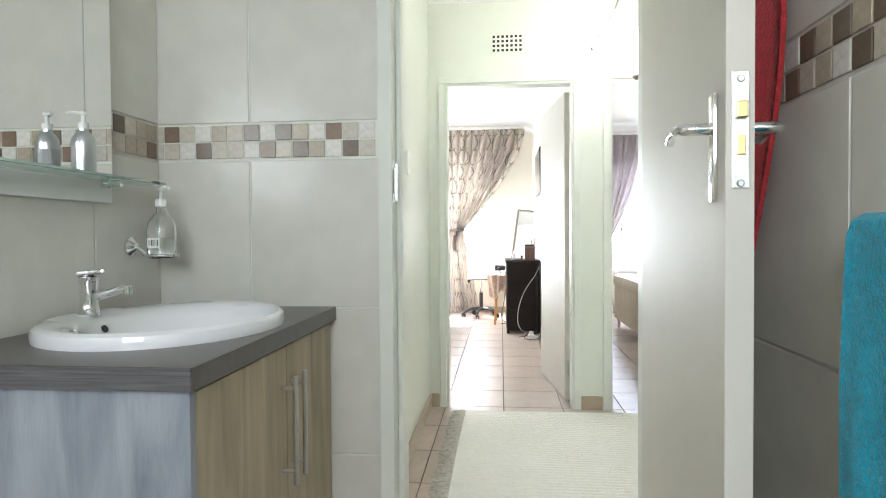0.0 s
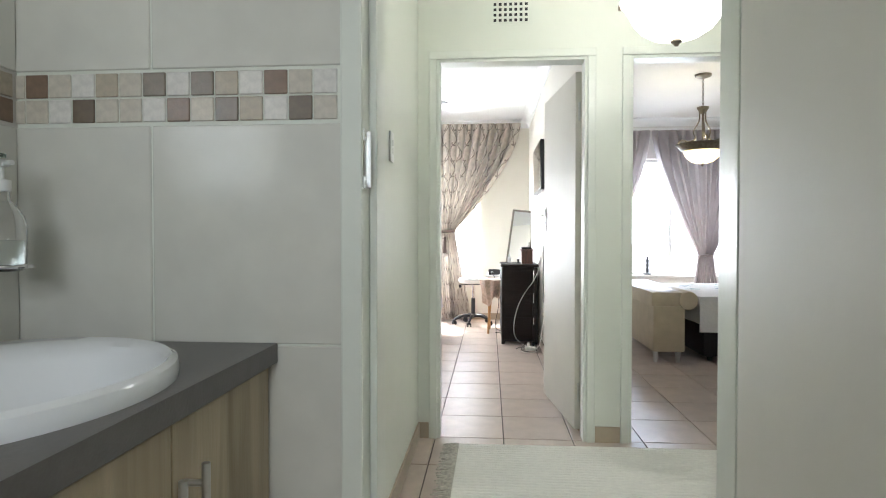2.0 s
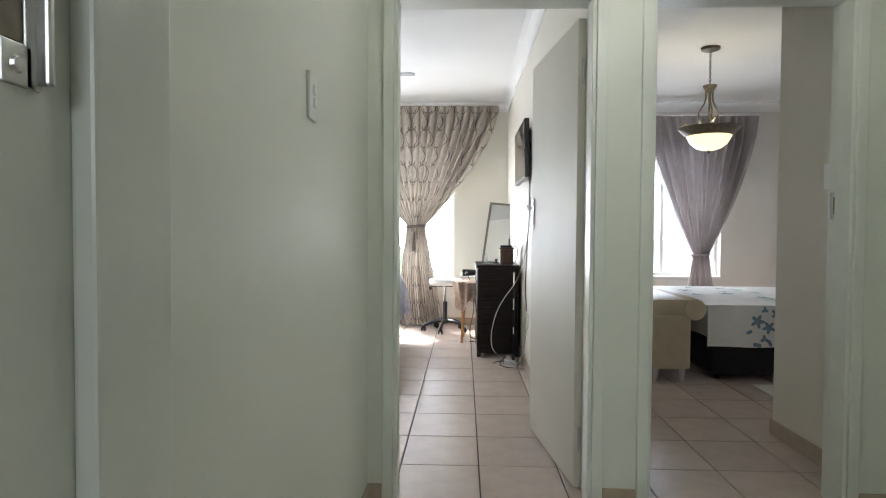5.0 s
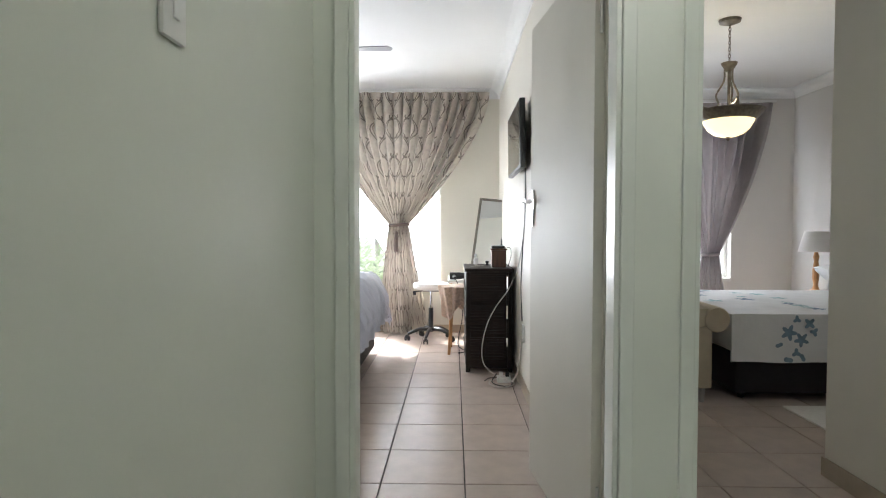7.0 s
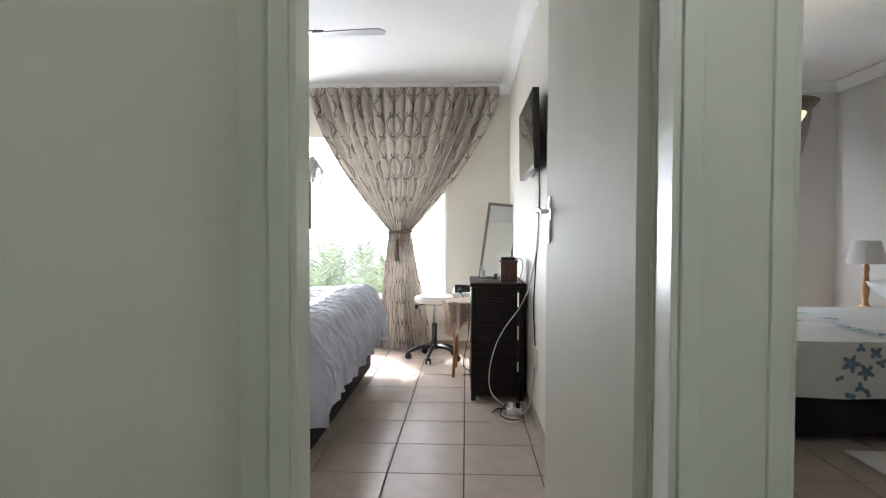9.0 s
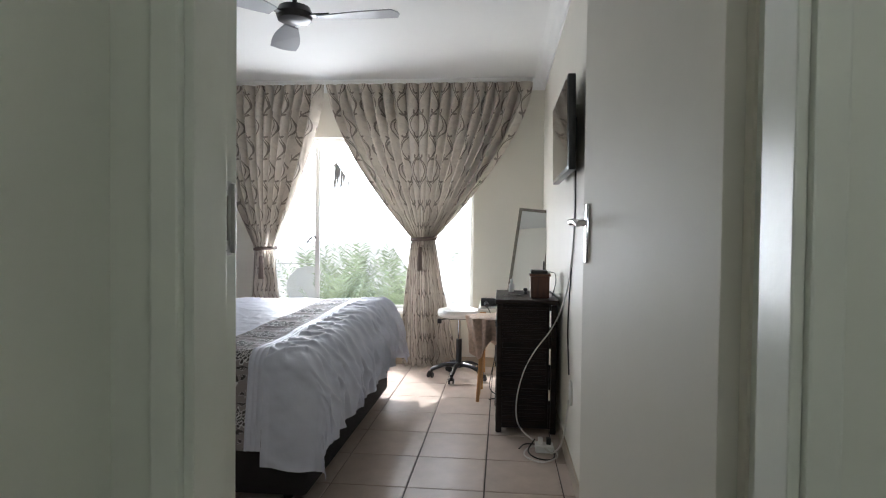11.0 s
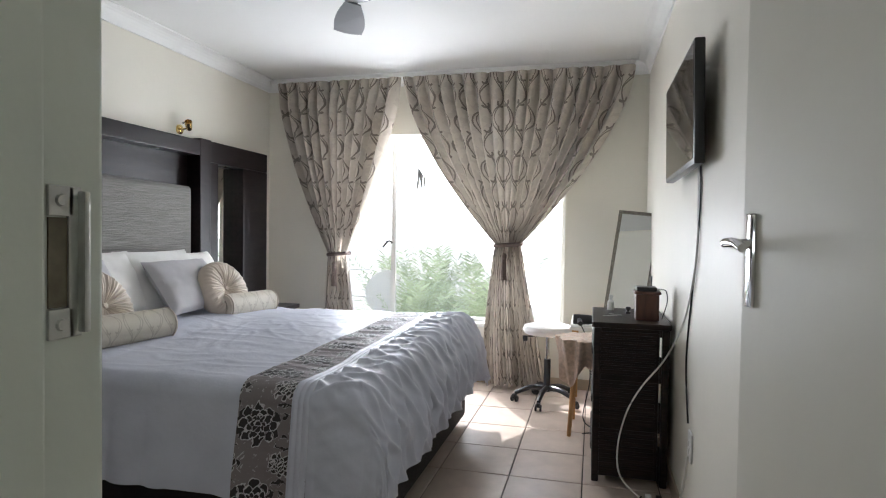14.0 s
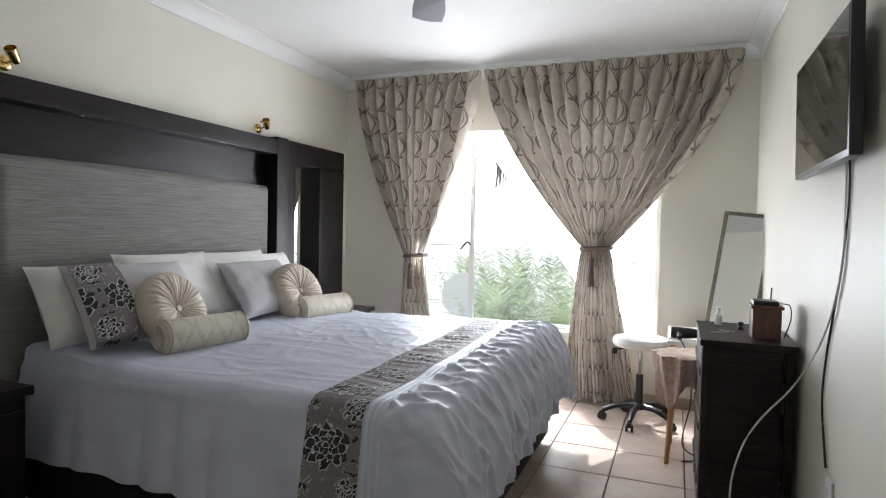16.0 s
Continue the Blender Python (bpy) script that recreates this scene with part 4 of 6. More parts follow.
curtain("curtain", -1.425, 0.452, -0.505, 0.20, 2.562, 1.165, 0.02, 0.38, CY, M_CURTAIN, "taupe ogee-patterned pleated curtain tied back", 18, (1.5, 1.5), M_TIE)
curtain("curtain", -2.60, -1.44, -1.985, 0.17, 2.562, 1.06, 0.02, 0.26, CY, M_CURTAIN, "taupe ogee-patterned pleated curtain tied back at waist", 12, (1.25, 1.45), M_TIE)
tassel((-0.525, CY - 0.09, 1.10))
tassel((-1.99, CY - 0.09, 1.00))
curtain("curtain", 2.10, 3.40, 2.76, 0.17, 2.44, 0.86, 0.03, 0.3, 8.14, M_CURTAIN2, "plain mauve-grey pleated curtain tied back", 12, (1.5, 1.35), None)
curtain("curtain", 0.84, 2.08, 1.42, 0.17, 2.44, 0.86, 0.03, 0.3, 8.14, M_CURTAIN2, "plain mauve-grey pleated curtain tied back", 12, (1.35, 1.5), None)
for nm, a, c, z in (("curtain_rail", -2.66, 0.45, 2.567), ("curtain_rail", 0.80, 3.44, 2.45)):
    t = empty(nm, (0, 0, 0), "thin white metal curtain rail", "curtain rail", "curtain rails")
    part("rail", box(a, c, CY - 0.012, CY + 0.012, z, z + 0.022, 0.003), M_WHITE, t)
    for i in range(4):
        x = a + 0.1 + (c - a - 0.2) * i / 3
        part("bracket", box(x - 0.012, x + 0.012, CY + 0.0125, BY1 + 0.001, z + 0.002, z + 0.012), M_WHITE, t)


# ---- main bed ----
BEDX0, BEDX1, BEDN, BEDF = -2.60, -0.615, 5.33, 7.22


def bed():
    t = empty("double_bed", (0, 0, 0), "king bed base and mattress under grey bedding", "bed")
    part("base", box(BEDX0 + 0.01, BEDX1 - 0.02, BEDN + 0.02, BEDF - 0.02, 0.055, 0.36, 0.02), M_BASE, t, "black cloth bed base", True)
    part("mattress", box(BEDX0 + 0.01, BEDX1 - 0.03, BEDN + 0.03, BEDF - 0.03, 0.361, 0.64, 0.05), M_PILLOW, t, "", True)
    for x in (BEDX0 + 0.12, BEDX1 - 0.14):
        for y in (BEDN + 0.14, BEDF - 0.14):
            part("leg", lathe([(0, 0), (0.022, 0), (0.03, 0.055), (0, 0.055)], 16, pose(x, y, 0)), M_BLACK, t)


bed()


def duvet_point(x, y, lift=0.0):
    """Cloth laid over the bed: (x, y) are measured along the cloth from the bed's axes."""
    cy, hw, r = (BEDN + BEDF) / 2, (BEDF - BEDN) / 2, 0.07
    L = BEDX1

    def over(d):
        if d <= -r:
            return d, 0.0
        s = d + r
        q = r * math.pi / 2
        if s < q:
            return -r + r * math.sin(s / r), r - r * math.cos(s / r)
        return 0.0 + 0.10 * (s - q), r + (s - q)

    ox, dx = over(x - L)
    sy = y - cy
    oy, dy = over(abs(sy) - hw)
    drop = (dx ** 4 + dy ** 4) ** 0.25
    z = 0.684 - drop
    px, py = L + ox, cy + math.copysign(hw + oy, sy)
    if dx > r * 1.2:
        px += 0.012 * math.sin(y * 17 + 2 * math.sin(3 * y)) * min(1, (dx - r * 1.2) / 0.2)
    px += 0.065 * min(1, dx / 0.22) ** 2 * (3 - 2 * min(1, dx / 0.22))
    if dy > r * 1.2:
        f = 0.016 * math.sin(x * 11 + 1.5 * math.sin(4 * x)) + 0.012 * math.sin(x * 23 + 1)
        py += math.copysign(f * min(1, (dy - r * 1.2) / 0.25), sy)
    z += 0.032 * max(0.0, min(1.0, (py - 5.6) / 1.3))
    # pillows puff up the head end, soft rumples on top
    z += 0.045 * max(0, min(1, (-1.9 - px) / 0.5)) * (1 if drop < 0.02 else 0)
    w = noise.noise(Vector((px * 2.2, py * 2.0, 3.1))) * 0.012 + noise.noise(Vector((px * 6 + 2, py * 3.0, 1.1))) * 0.006
    ru = abs(noise.noise(Vector((px * 3.0, py * 7.5, 8.4))))
    r2 = abs(noise.noise(Vector((px * 9.0 + 3 * py, py * 5.0, 2.4))))
    z += w + 0.010 * max(0, 1 - r2 * 7) ** 2 * max(0, noise.noise(Vector((px * 1.5, py * 1.5, 7))) + 0.15) + 0.012 * max(0, 0.18 - ru) * 1.5 * (1 if drop < 0.05 else 0.3)
    n = Vector((min(1.0, dx / r), math.copysign(min(1.0, dy / r), sy), max(0.12, 1.0 - drop / r))).normalized()
    return Vector((px, py, z)) + n * lift


def tuck(x, y):
    """Diamond pintucks of the foot band: creased ridges that cross, dying out down the near side."""
    wob = 0.35 * noise.noise(Vector((x * 4, y * 4, 0)))
    a, b = (x * 0.55 + y) / 0.145 + wob, (x * 0.55 - y) / 0.145 + wob
    da, db = abs(a - round(a)), abs(b - round(b))
    s = 0.5 + 0.5 * noise.noise(Vector((x * 6, y * 6, 5)))
    t = 0.5 + 0.5 * noise.noise(Vector((x * 6, y * 6, 15)))
    k = (0.35 + s) * math.exp(-(da / 0.15) ** 2) + (0.35 + t) * math.exp(-(db / 0.15) ** 2)
    dip = math.exp(-((da ** 2 + db ** 2) / 0.03))
    fine = noise.noise(Vector((x * 9 + y * 5, y * 20 - x * 10, 4.0)))
    side = max(0.0, min(1.0, (y - BEDN + 0.12) / 0.22))
    edge = 1.0 + 0.7 * max(0.0, min(1.0, (x - BEDX1) / 0.12))
    return edge * (0.019 * k - 0.014 * dip + 0.005 * fine) * (0.15 + 0.85 * side) + 0.004 * (1 - side) * fine


dv = empty("duvet", (0, 0, 0), "silver-grey satin duvet with pintucked foot and floral band", "duvet")
RX0, RX1 = -1.10, -0.885                      # the floral band lies between these


def strip(x0, x1, drop_n, drop_f, nx, ny, lift, fold=None):
    cy, hw = (BEDN + BEDF) / 2, (BEDF - BEDN) / 2
    ya, yb = BEDN - drop_n, BEDF + drop_f

    def fn(u, v):
        x, y = x0 + (x1 - x0) * u, ya + (yb - ya) * v
        e = lift + (fold(x, y) if fold else 0.0)
        return duvet_point(x, y, e)
    return sheet(fn, nx, ny, 0.0, (x1 - x0, yb - ya))


part("top_field", strip(-2.58, RX0, 0.385, 0.42, 130, 200, 0.0), M_DUVET, dv, "", True)


def gather(x, y):
    mid = 0.5 - abs((x - RX0) / (RX1 - RX0) - 0.5)
    return 0.004 + 0.006 * noise.noise(Vector((x * 4, y * 42, 0.5))) * min(1, mid * 5)


part("floral_band", strip(RX0, RX1, 0.385, 0.42, 14, 260, 0.0, gather), M_RUNNER, dv, "grey damask band with black and white flowers", True)
part("piped_border", strip(RX1, RX1 + 0.07, 0.385, 0.42, 14, 110, 0.0, lambda x, y: 0.004 + 0.006 * abs(math.sin((x - RX1) / 0.07 * math.pi * 3))), M_DUVET, dv, "", True)
part("pintucked_foot", strip(RX1 + 0.07, BEDX1 + 0.335, 0.45, 0.42, 130, 460, 0.002, tuck), M_DUVET, dv, "diamond pintucked satin foot", True)


def cushion(name, w, h, d, m, material, label, category="pillow", flange=0.0, group="", band=None):
    """A stuffed rectangle with pinched corners and a seam."""
    n = 26
    b = bmesh.new()
    lay = b.loops.layers.uv.new("UVMap")
    seed = random.random() * 50
    for s in (1, -1):
        g = []
        for j in range(n + 1):
            row = []
            for i in range(n + 1):
                u, v = i / n * 2 - 1, j / n * 2 - 1
                q = max(0, (1 - abs(u) ** 2.6)) * max(0, (1 - abs(v) ** 2.6))
                th = d * 0.5 * q ** 0.45
                pin = 1 - 0.07 * (abs(u) ** 2) * (1 - abs(v) ** 3) * 0.0
                x = u * w / 2 * (1 - 0.05 * (1 - abs(v) ** 2) * (abs(u) > 0.0) * abs(u))
                y = v * h / 2 * (1 - 0.06 * (1 - abs(u) ** 2) * abs(v))
                wr = 0.010 * noise.noise(Vector((u * 2.2 + seed, v * 2.2, s))) + 0.005 * noise.noise(Vector((u * 7 + seed, v * 4, s)))
                row.append(b.verts.new((x, y, s * (th + wr * min(1, q * 3)))))
            g.append(row)
        for j in range(n):
            for i in range(n):
                vs = (g[j][i], g[j][i + 1], g[j + 1][i + 1], g[j + 1][i])
                f = b.faces.new(vs if s > 0 else vs[::-1])
                for lp in f.loops:
                    lp[lay].uv = (lp.vert.co.x, lp.vert.co.y)
    bmesh.ops.remove_doubles(b, verts=b.verts, dist=0.0004)
    t = empty(name, (0, 0, 0), label, category, group)
    t.matrix_world = m
    part("cover", b, material, t, "", True)
    if flange:
        fb = box(-w / 2 - flange, w / 2 + flange, -h / 2 - flange, h / 2 + flange, -0.004, 0.004, 0.002)
        part("flange", fb, material, t, "", True)
    if band:
        bm2 = bmesh.new()
        l2 = bm2.loops.layers.uv.new("UVMap")
        for i in range(n):
            for j in range(6):
                pts = []
                for a, c in ((i, j), (i + 1, j), (i + 1, j + 1), (i, j + 1)):
                    v, u = a / n * 2 - 1, -0.95 + (c / 6) * 0.62
                    q = max(0, (1 - abs(u) ** 2.6)) * max(0, (1 - abs(v) ** 2.6))
                    pts.append((u * w / 2, v * h / 2 * 0.985, d * 0.5 * q ** 0.45 + 0.013))
                f = bm2.faces.new([bm2.verts.new(p) for p in pts])
                for lp in f.loops:
                    lp[l2].uv = (lp.vert.co.x, lp.vert.co.y)
        part("floral_panel", bm2, band, t, "black and white floral damask panel", True)
    return t


def leaning(x, y, z, lean, turn=0, roll=0):
    """Stands a cushion on its long edge, face towards +x, leaning back by lean degrees."""
    return Matrix.Translation((x, y, z)) @ pose(0, 0, 0, 0, 0, turn) @ pose(0, 0, 0, 0, -lean, 0) @ pose(0, 0, 0, 90, 0, 90) @ pose(0, 0, 0, 0, 0, roll)


def round_cushion(p, label, turn):
    t = empty("round_cushion", p, label, "cushion", "round button cushions")
    b = bmesh.new()
    n, rings = 192, []
    for s, z in ((0.04, 0.028), (0.2, 0.045), (0.5, 0.066), (0.8, 0.066), (0.93, 0.046), (0.985, 0.022), (1.0, 0.0), (0.985, -0.022), (0.93, -0.044), (0.8, -0.06), (0.5, -0.06), (0.05, -0.035)):
        rings.append([b.verts.new((0.195 * s * math.cos(2 * math.pi * i / n), 0.195 * s * math.sin(2 * math.pi * i / n), z * (1 + 0.045 * math.sin(i * 2 * math.pi * 38 / n + 0.8 * math.sin(i * 0.21)) + 0.03 * math.sin(i * 2 * math.pi * 23 / n)) )) for i in range(n)])
    for a, c in zip(rings, rings[1:]):
        for i in range(n):
            b.faces.new((a[i], a[(i + 1) % n], c[(i + 1) % n], c[i]))
    b.faces.new(rings[0])
    b.faces.new(rings[-1][::-1])
    bmesh.ops.recalc_face_normals(b, faces=b.faces)
    part("cover", b, M_CREAM, t, "gathered satin cover", True)
    part("button", lathe([(0, 0.045), (0.014, 0.042), (0.016, 0.034), (0.012, 0.026), (0, 0.024)], 16), M_CREAM, t, "covered button", True)
    t.matrix_world = Matrix.Translation(p) @ pose(0, 0, 0, 0, 0, turn) @ pose(0, 0, 0, 0, -25, 0) @ pose(0, 0, 0, 90, 0, 90)


def bolster(p, label, turn, l=0.40, r=0.078):
    t = empty("bolster_cushion", p, label, "cushion", "bolster cushions")
    b = bmesh.new()
    lay = b.loops.layers.uv.new("UVMap")
    n, k = 40, 16
    g = [[b.verts.new((-l / 2 + l * j / k, (r + 0.003 * noise.noise(Vector((j * .4, math.cos(i / n * 6.28) * 2, math.sin(i / n * 6.28) * 2)))) * math.cos(2 * math.pi * i / n), r * math.sin(2 * math.pi * i / n))) for i in range(n)] for j in range(k + 1)]
    for j in range(k):
        for i in range(n):
            f = b.faces.new((g[j][i], g[j][(i + 1) % n], g[j + 1][(i + 1) % n], g[j + 1][i]))
            for lp, (a, c) in zip(f.loops, ((j, i), (j, i + 1), (j + 1, i + 1), (j + 1, i))):
                lp[lay].uv = (a / k * l, c / n * 2 * math.pi * r)
    bmesh.ops.recalc_face_normals(b, faces=b.faces)
    part("cover", b, M_BOLSTER, t, "", True)
    for s in (-1, 1):
        part("end_cap", lathe([(r, 0), (r * 0.97, 0.012), (r * 0.7, 0.026), (r * 0.3, 0.020), (0.008, 0.012), (0, 0.013)], 32, pose(s * l / 2, 0, 0, 0, 90 * s, 0)), M_CREAM, t, "gathered satin end", True)
        part("piping", tube([(s * l / 2, (r + 0.002) * math.cos(a), (r + 0.002) * math.sin(a)) for a in [2 * math.pi * i / 36 for i in range(37)]], 0.004, 6, True), M_CREAM, t)
    t.rotation_euler = (0, 0, radians(turn))


PZ = 0.73
cushion("pillow", 0.62, 0.39, 0.17, leaning(-2.46, 5.63, PZ + 0.175, 28), M_PILLOW, "plain white cotton pillow against headboard", group="bed pillows")
cushion("pillow", 0.62, 0.40, 0.15, leaning(-2.46, 6.05, PZ + 0.21, 26, 0), M_PILLOW, "plain white cotton pillow against headboard", group="bed pillows")
cushion("pillow", 0.64, 0.42, 0.16, leaning(-2.46, 6.56, PZ + 0.20, 26), M_PILLOW, "plain white cotton pillow against headboard", group="bed pillows")
cushion("pillow", 0.60, 0.38, 0.15, leaning(-2.45, 6.84, PZ + 0.20, 28, 4), M_PILLOW, "plain white cotton pillow against headboard", group="bed pillows")
cushion("pillow", 0.64, 0.41, 0.16, leaning(-2.30, 5.70, PZ + 0.18, 33, -3), M_PILLOWGREY, "grey pillow with black and white floral end", group="bed pillows", band=M_RUNNER)
cushion("pillow", 0.60, 0.38, 0.15, leaning(-2.30, 6.60, PZ + 0.175, 36, 3), M_PILLOWGREY, "plain pale grey cotton pillow", group="bed pillows")
round_cushion((-2.17, 5.77, PZ + 0.13), "champagne satin round cushion with gathered button", 8)
round_cushion((-2.17, 6.76, PZ + 0.13), "champagne satin round cushion with gathered button", -6)
bolster((-2.03, 5.82, PZ + 0.035), "champagne trellis-weave bolster cushion", 78)
bolster((-2.06, 6.88, PZ + 0.035), "champagne trellis-weave bolster cushion", 78)


def headboard():
    t = empty("headboard", (0, 0, 0), "dark wooden headboard with upholstered panel and mirrors", "headboard")
    xb, xf = BX0 + 0.003, -2.60
    N, A, Bq, C, D, E, F = 4.30, 4.50, 5.02, 5.16, 7.11, 7.26, 8.03
    zt = 1.917
    part("back_panel", box(xb, xb + 0.02, N, F, 0.02, zt - 0.01), M_BLACKWOOD, t)
    part("top_beam", box(xb + 0.021, xf, C - 0.001, D + 0.001, zt - 0.125, zt - 0.018, 0.006), M_BLACKWOOD, t)
    for a, c in ((5.035, 5.159), (7.111, 7.235)):
        part("post", box(xb + 0.021, xf, a, c, 0.02, zt, 0.006), M_BLACKWOOD, t)
    for a, c in ((N, 5.03), (7.24, F)):
        w = part("side_tower", box(xb + 0.021, xf - 0.012, a, c, zt - 0.16, zt - 0.003, 0.008), M_BLACKWOOD, t, "dark side panel with narrow mirror")
        for p, q in ((a, a + 0.10), (c - 0.36, c)):
            part("stile", box(xb + 0.021, xf - 0.012, p, q, 0.02, zt - 0.161, 0.008), M_BLACKWOOD, w)
        part("mirror", box(xb + 0.021, xb + 0.030, a + 0.101, c - 0.361, 0.05, zt - 0.165), M_MIRROR, w, "narrow mirror strip")
        part("downlight", lathe([(0, 0), (0.028, 0), (0.028, -0.004), (0.018, -0.006), (0, -0.003)], 20, pose(xf - 0.06, (a + 0.1 + c - 0.36) / 2, zt - 0.1605)), M_CHROME, w, "small chrome downlight")
    for y in (5.65, 6.72):
        part("downlight", lathe([(0, 0), (0.03, 0), (0.03, -0.004), (0.02, -0.006), (0, -0.003)], 20, pose(xf - 0.055, y, zt - 0.1255)), M_CHROME, t, "small chrome downlight")

    def pad(u, v):
        y, z = 5.25 + 1.84 * u, 0.55 + 1.015 * v
        e = min(u, 1 - u, (1 - v) * 0.6) / 0.025
        return (xb + 0.055 + 0.05 * min(1, e) ** 0.5, y, z + 0.012 * math.sin(math.pi * u) * v)
    part("upholstered_panel", sheet(pad, 70, 50, 0.0), M_HEADCLOTH, t, "grey ribbed cloth panel", True)


headboard()


def nightstand(y0, y1, label):
    t = empty("bedside_table", (0, 0, 0), label, "bedside table", "bedside tables")
    x0, x1, h = -2.615 + 0.02, -2.20, 0.65
    part("top", box(x0, x1, y0, y1, h - 0.035, h, 0.004), M_BLACKWOOD, t)
    part("body", box(x0, x1 - 0.03, y0 + 0.015, y1 - 0.015, 0.05, h - 0.036, 0.003), M_BLACKWOOD, t)
    for z in (0.08, 0.34):
        d = part("drawer", box(x1 - 0.029, x1 - 0.012, y0 + 0.025, y1 - 0.025, z, z + 0.22, 0.004), M_BLACKWOOD, t)
        part("knob", lathe([(0, 0), (0.008, 0), (0.008, 0.012), (0.014, 0.018), (0, 0.024)], 14, pose(x1 - 0.012, (y0 + y1) / 2, z + 0.11, 0, 90, 0)), M_STEEL, d, "", True)
    for y in (y0 + 0.04, y1 - 0.04):
        for x in (x0 + 0.04, x1 - 0.06):
            part("foot", box(x - 0.02, x + 0.02, y - 0.02, y + 0.02, 0, 0.05), M_BLACKWOOD, t)


nightstand(7.38, 7.86, "dark wooden bedside table beside the bed")
nightstand(4.66, 5.14, "dark wooden bedside table beside the bed")


def sconce(y, label):
    t = empty("wall_spotlight", (BX0, y, 1.972), label, "wall lamp", "wall spotlights")
    part("rose", lathe([(0, 0), (0.035, 0), (0.035, 0.010), (0.02, 0.018), (0, 0.02)], 24, pose(0, 0, 0, 0, 90, 0)), M_BRASS, t, "", True)
    part("arm", tube([(0.015, 0, 0), (0.07, 0.01, 0.01)], 0.007, 8), M_BRASS, t, "", True)
    part("spot", lathe([(0, 0), (0.018, 0), (0.022, 0.02), (0.026, 0.07), (0.024, 0.072), (0.018, 0.03), (0, 0.02)], 20, pose(0.075, 0.012, 0.0, 40, 30, 0)), M_BRASS, t, "", True)
    part("finial", lathe([(0, 0), (0.02, 0.004), (0.026, 0.016), (0.014, 0.026), (0, 0.028)], 12, pose(0.055, 0.0, 0.03)), M_GLASS, t, "clear glass finial", True)


sconce(7.06, "small polished brass wall spotlight")
sconce(5.36, "small polished brass wall spotlight")


# ---- chest, television, mirror, seats ----
def chest():
    t = empty("chest_of_drawers", (0, 0, 0), "dark carved wooden chest of drawers", "chest of drawers")
    x0, x1, y0, y1, h = 0.175, 0.548, 6.475, 7.10, 0.815
    part("top", box(x0 - 0.01, x1, y0 - 0.008, y1 + 0.01, h - 0.028, h, 0.006), M_DRESSER, t)
    part("body", box(x0 + 0.02, x1 - 0.056, y0 + 0.012, y1, 0.03, h - 0.029, 0.004), M_DRESSER, t)
    for za, zb in ((0.03, 0.20), (0.27, 0.42), (0.52, 0.65), (0.75, h - 0.029)):
        part("slot_rail", box(x1 - 0.0555, x1 - 0.0455, y0 + 0.012, y0 + 0.03, za, zb), M_DRESSER, t)
    for i in range(3):
        z = 0.05 + i * 0.247
        p = part("side_panel", box(x0 + 0.022, x1 - 0.06, y0, y0 + 0.0115, z + 0.008, z + 0.225, 0.004), M_DRESSER, t, "ridged carved side panel")
        for j in range(9):
            part("ridge", box(x0 + 0.035, x1 - 0.075, y0 - 0.004, y0 - 0.0002, z + 0.02 + j * 0.022, z + 0.034 + j * 0.022, 0.003), M_DRESSER, p)
        d = part("drawer", box(x0 - 0.002, x0 + 0.0195, y0 + 0.03, y1 - 0.02, z + 0.006, z + 0.232, 0.006), M_DRESSER, t, "carved drawer front")
        for j in range(8):
            y = y0 + 0.06 + j * 0.072
            part("carving", lathe([(0, 0), (0.028, 0), (0.022, 0.006), (0.008, 0.003), (0, 0.009)], 10, pose(x0 - 0.002, y, z + 0.12, 0, -90, 0)), M_DRESSER, d)
    for x, y in ((x0 + 0.0, y0), (x1 - 0.045, y0), (x0, y1 - 0.04), (x1 - 0.045, y1 - 0.04)):
        part("corner_post", box(x, x + 0.036, y - 0.002, y + 0.036, 0.0, h - 0.03, 0.008), M_DRESSER, t)


chest()


def wooden_box():
    t = empty("wooden_box", (0.44, 6.66, 0.815), "mahogany wooden box with router on top", "box")
    part("body", box(-0.058, 0.058, -0.06, 0.06, 0, 0.135, 0.005), M_BOX, t)
    part("lid", box(-0.066, 0.066, -0.068, 0.068, 0.1355, 0.15, 0.004), M_BOX, t)
    r = empty("wifi_router", (0.435, 6.66, 0.9655), "small black router with short antenna", "router")
    part("shell", box(-0.052, 0.052, -0.055, 0.055, 0, 0.022, 0.008), M_BLACK, r, "", True)
    part("antenna", tube([(0.03, 0.04, 0.02), (0.032, 0.042, 0.075)], 0.0035, 8), M_BLACK, r)
    part("plug", box(0.0525, 0.075, -0.01, 0.01, 0.004, 0.014, 0.002), M_WHITE, r)
    part("lead", tube(smooth_path([(0.074, 0, 0.009), (0.10, -0.01, 0.0), (0.105, -0.01, -0.06), (0.085, 0.02, -0.149)], 6), 0.0025, 6), M_BLACK, r)


wooden_box()
tr = tagged(part("spray_bottle", lathe([(0, 0), (0.018, 0), (0.019, 0.004), (0.019, 0.05), (0.008, 0.062), (0.008, 0.07), (0.011, 0.071), (0.011, 0.088), (0, 0.09)], 18, pose(0.27, 7.0, 0.8152)), M_WHITE, None, "", True), "small white spray bottle on the chest", "bottle")
pb2 = tagged(part("perfume_stopper", lathe([(0, 0), (0.014, 0), (0.014, 0.01), (0.007, 0.016), (0.016, 0.026), (0.012, 0.038), (0, 0.04)], 16, pose(0.36, 6.86, 0.8152)), M_BLACK, None, "", True), "small black stopper lying on the chest", "stopper")
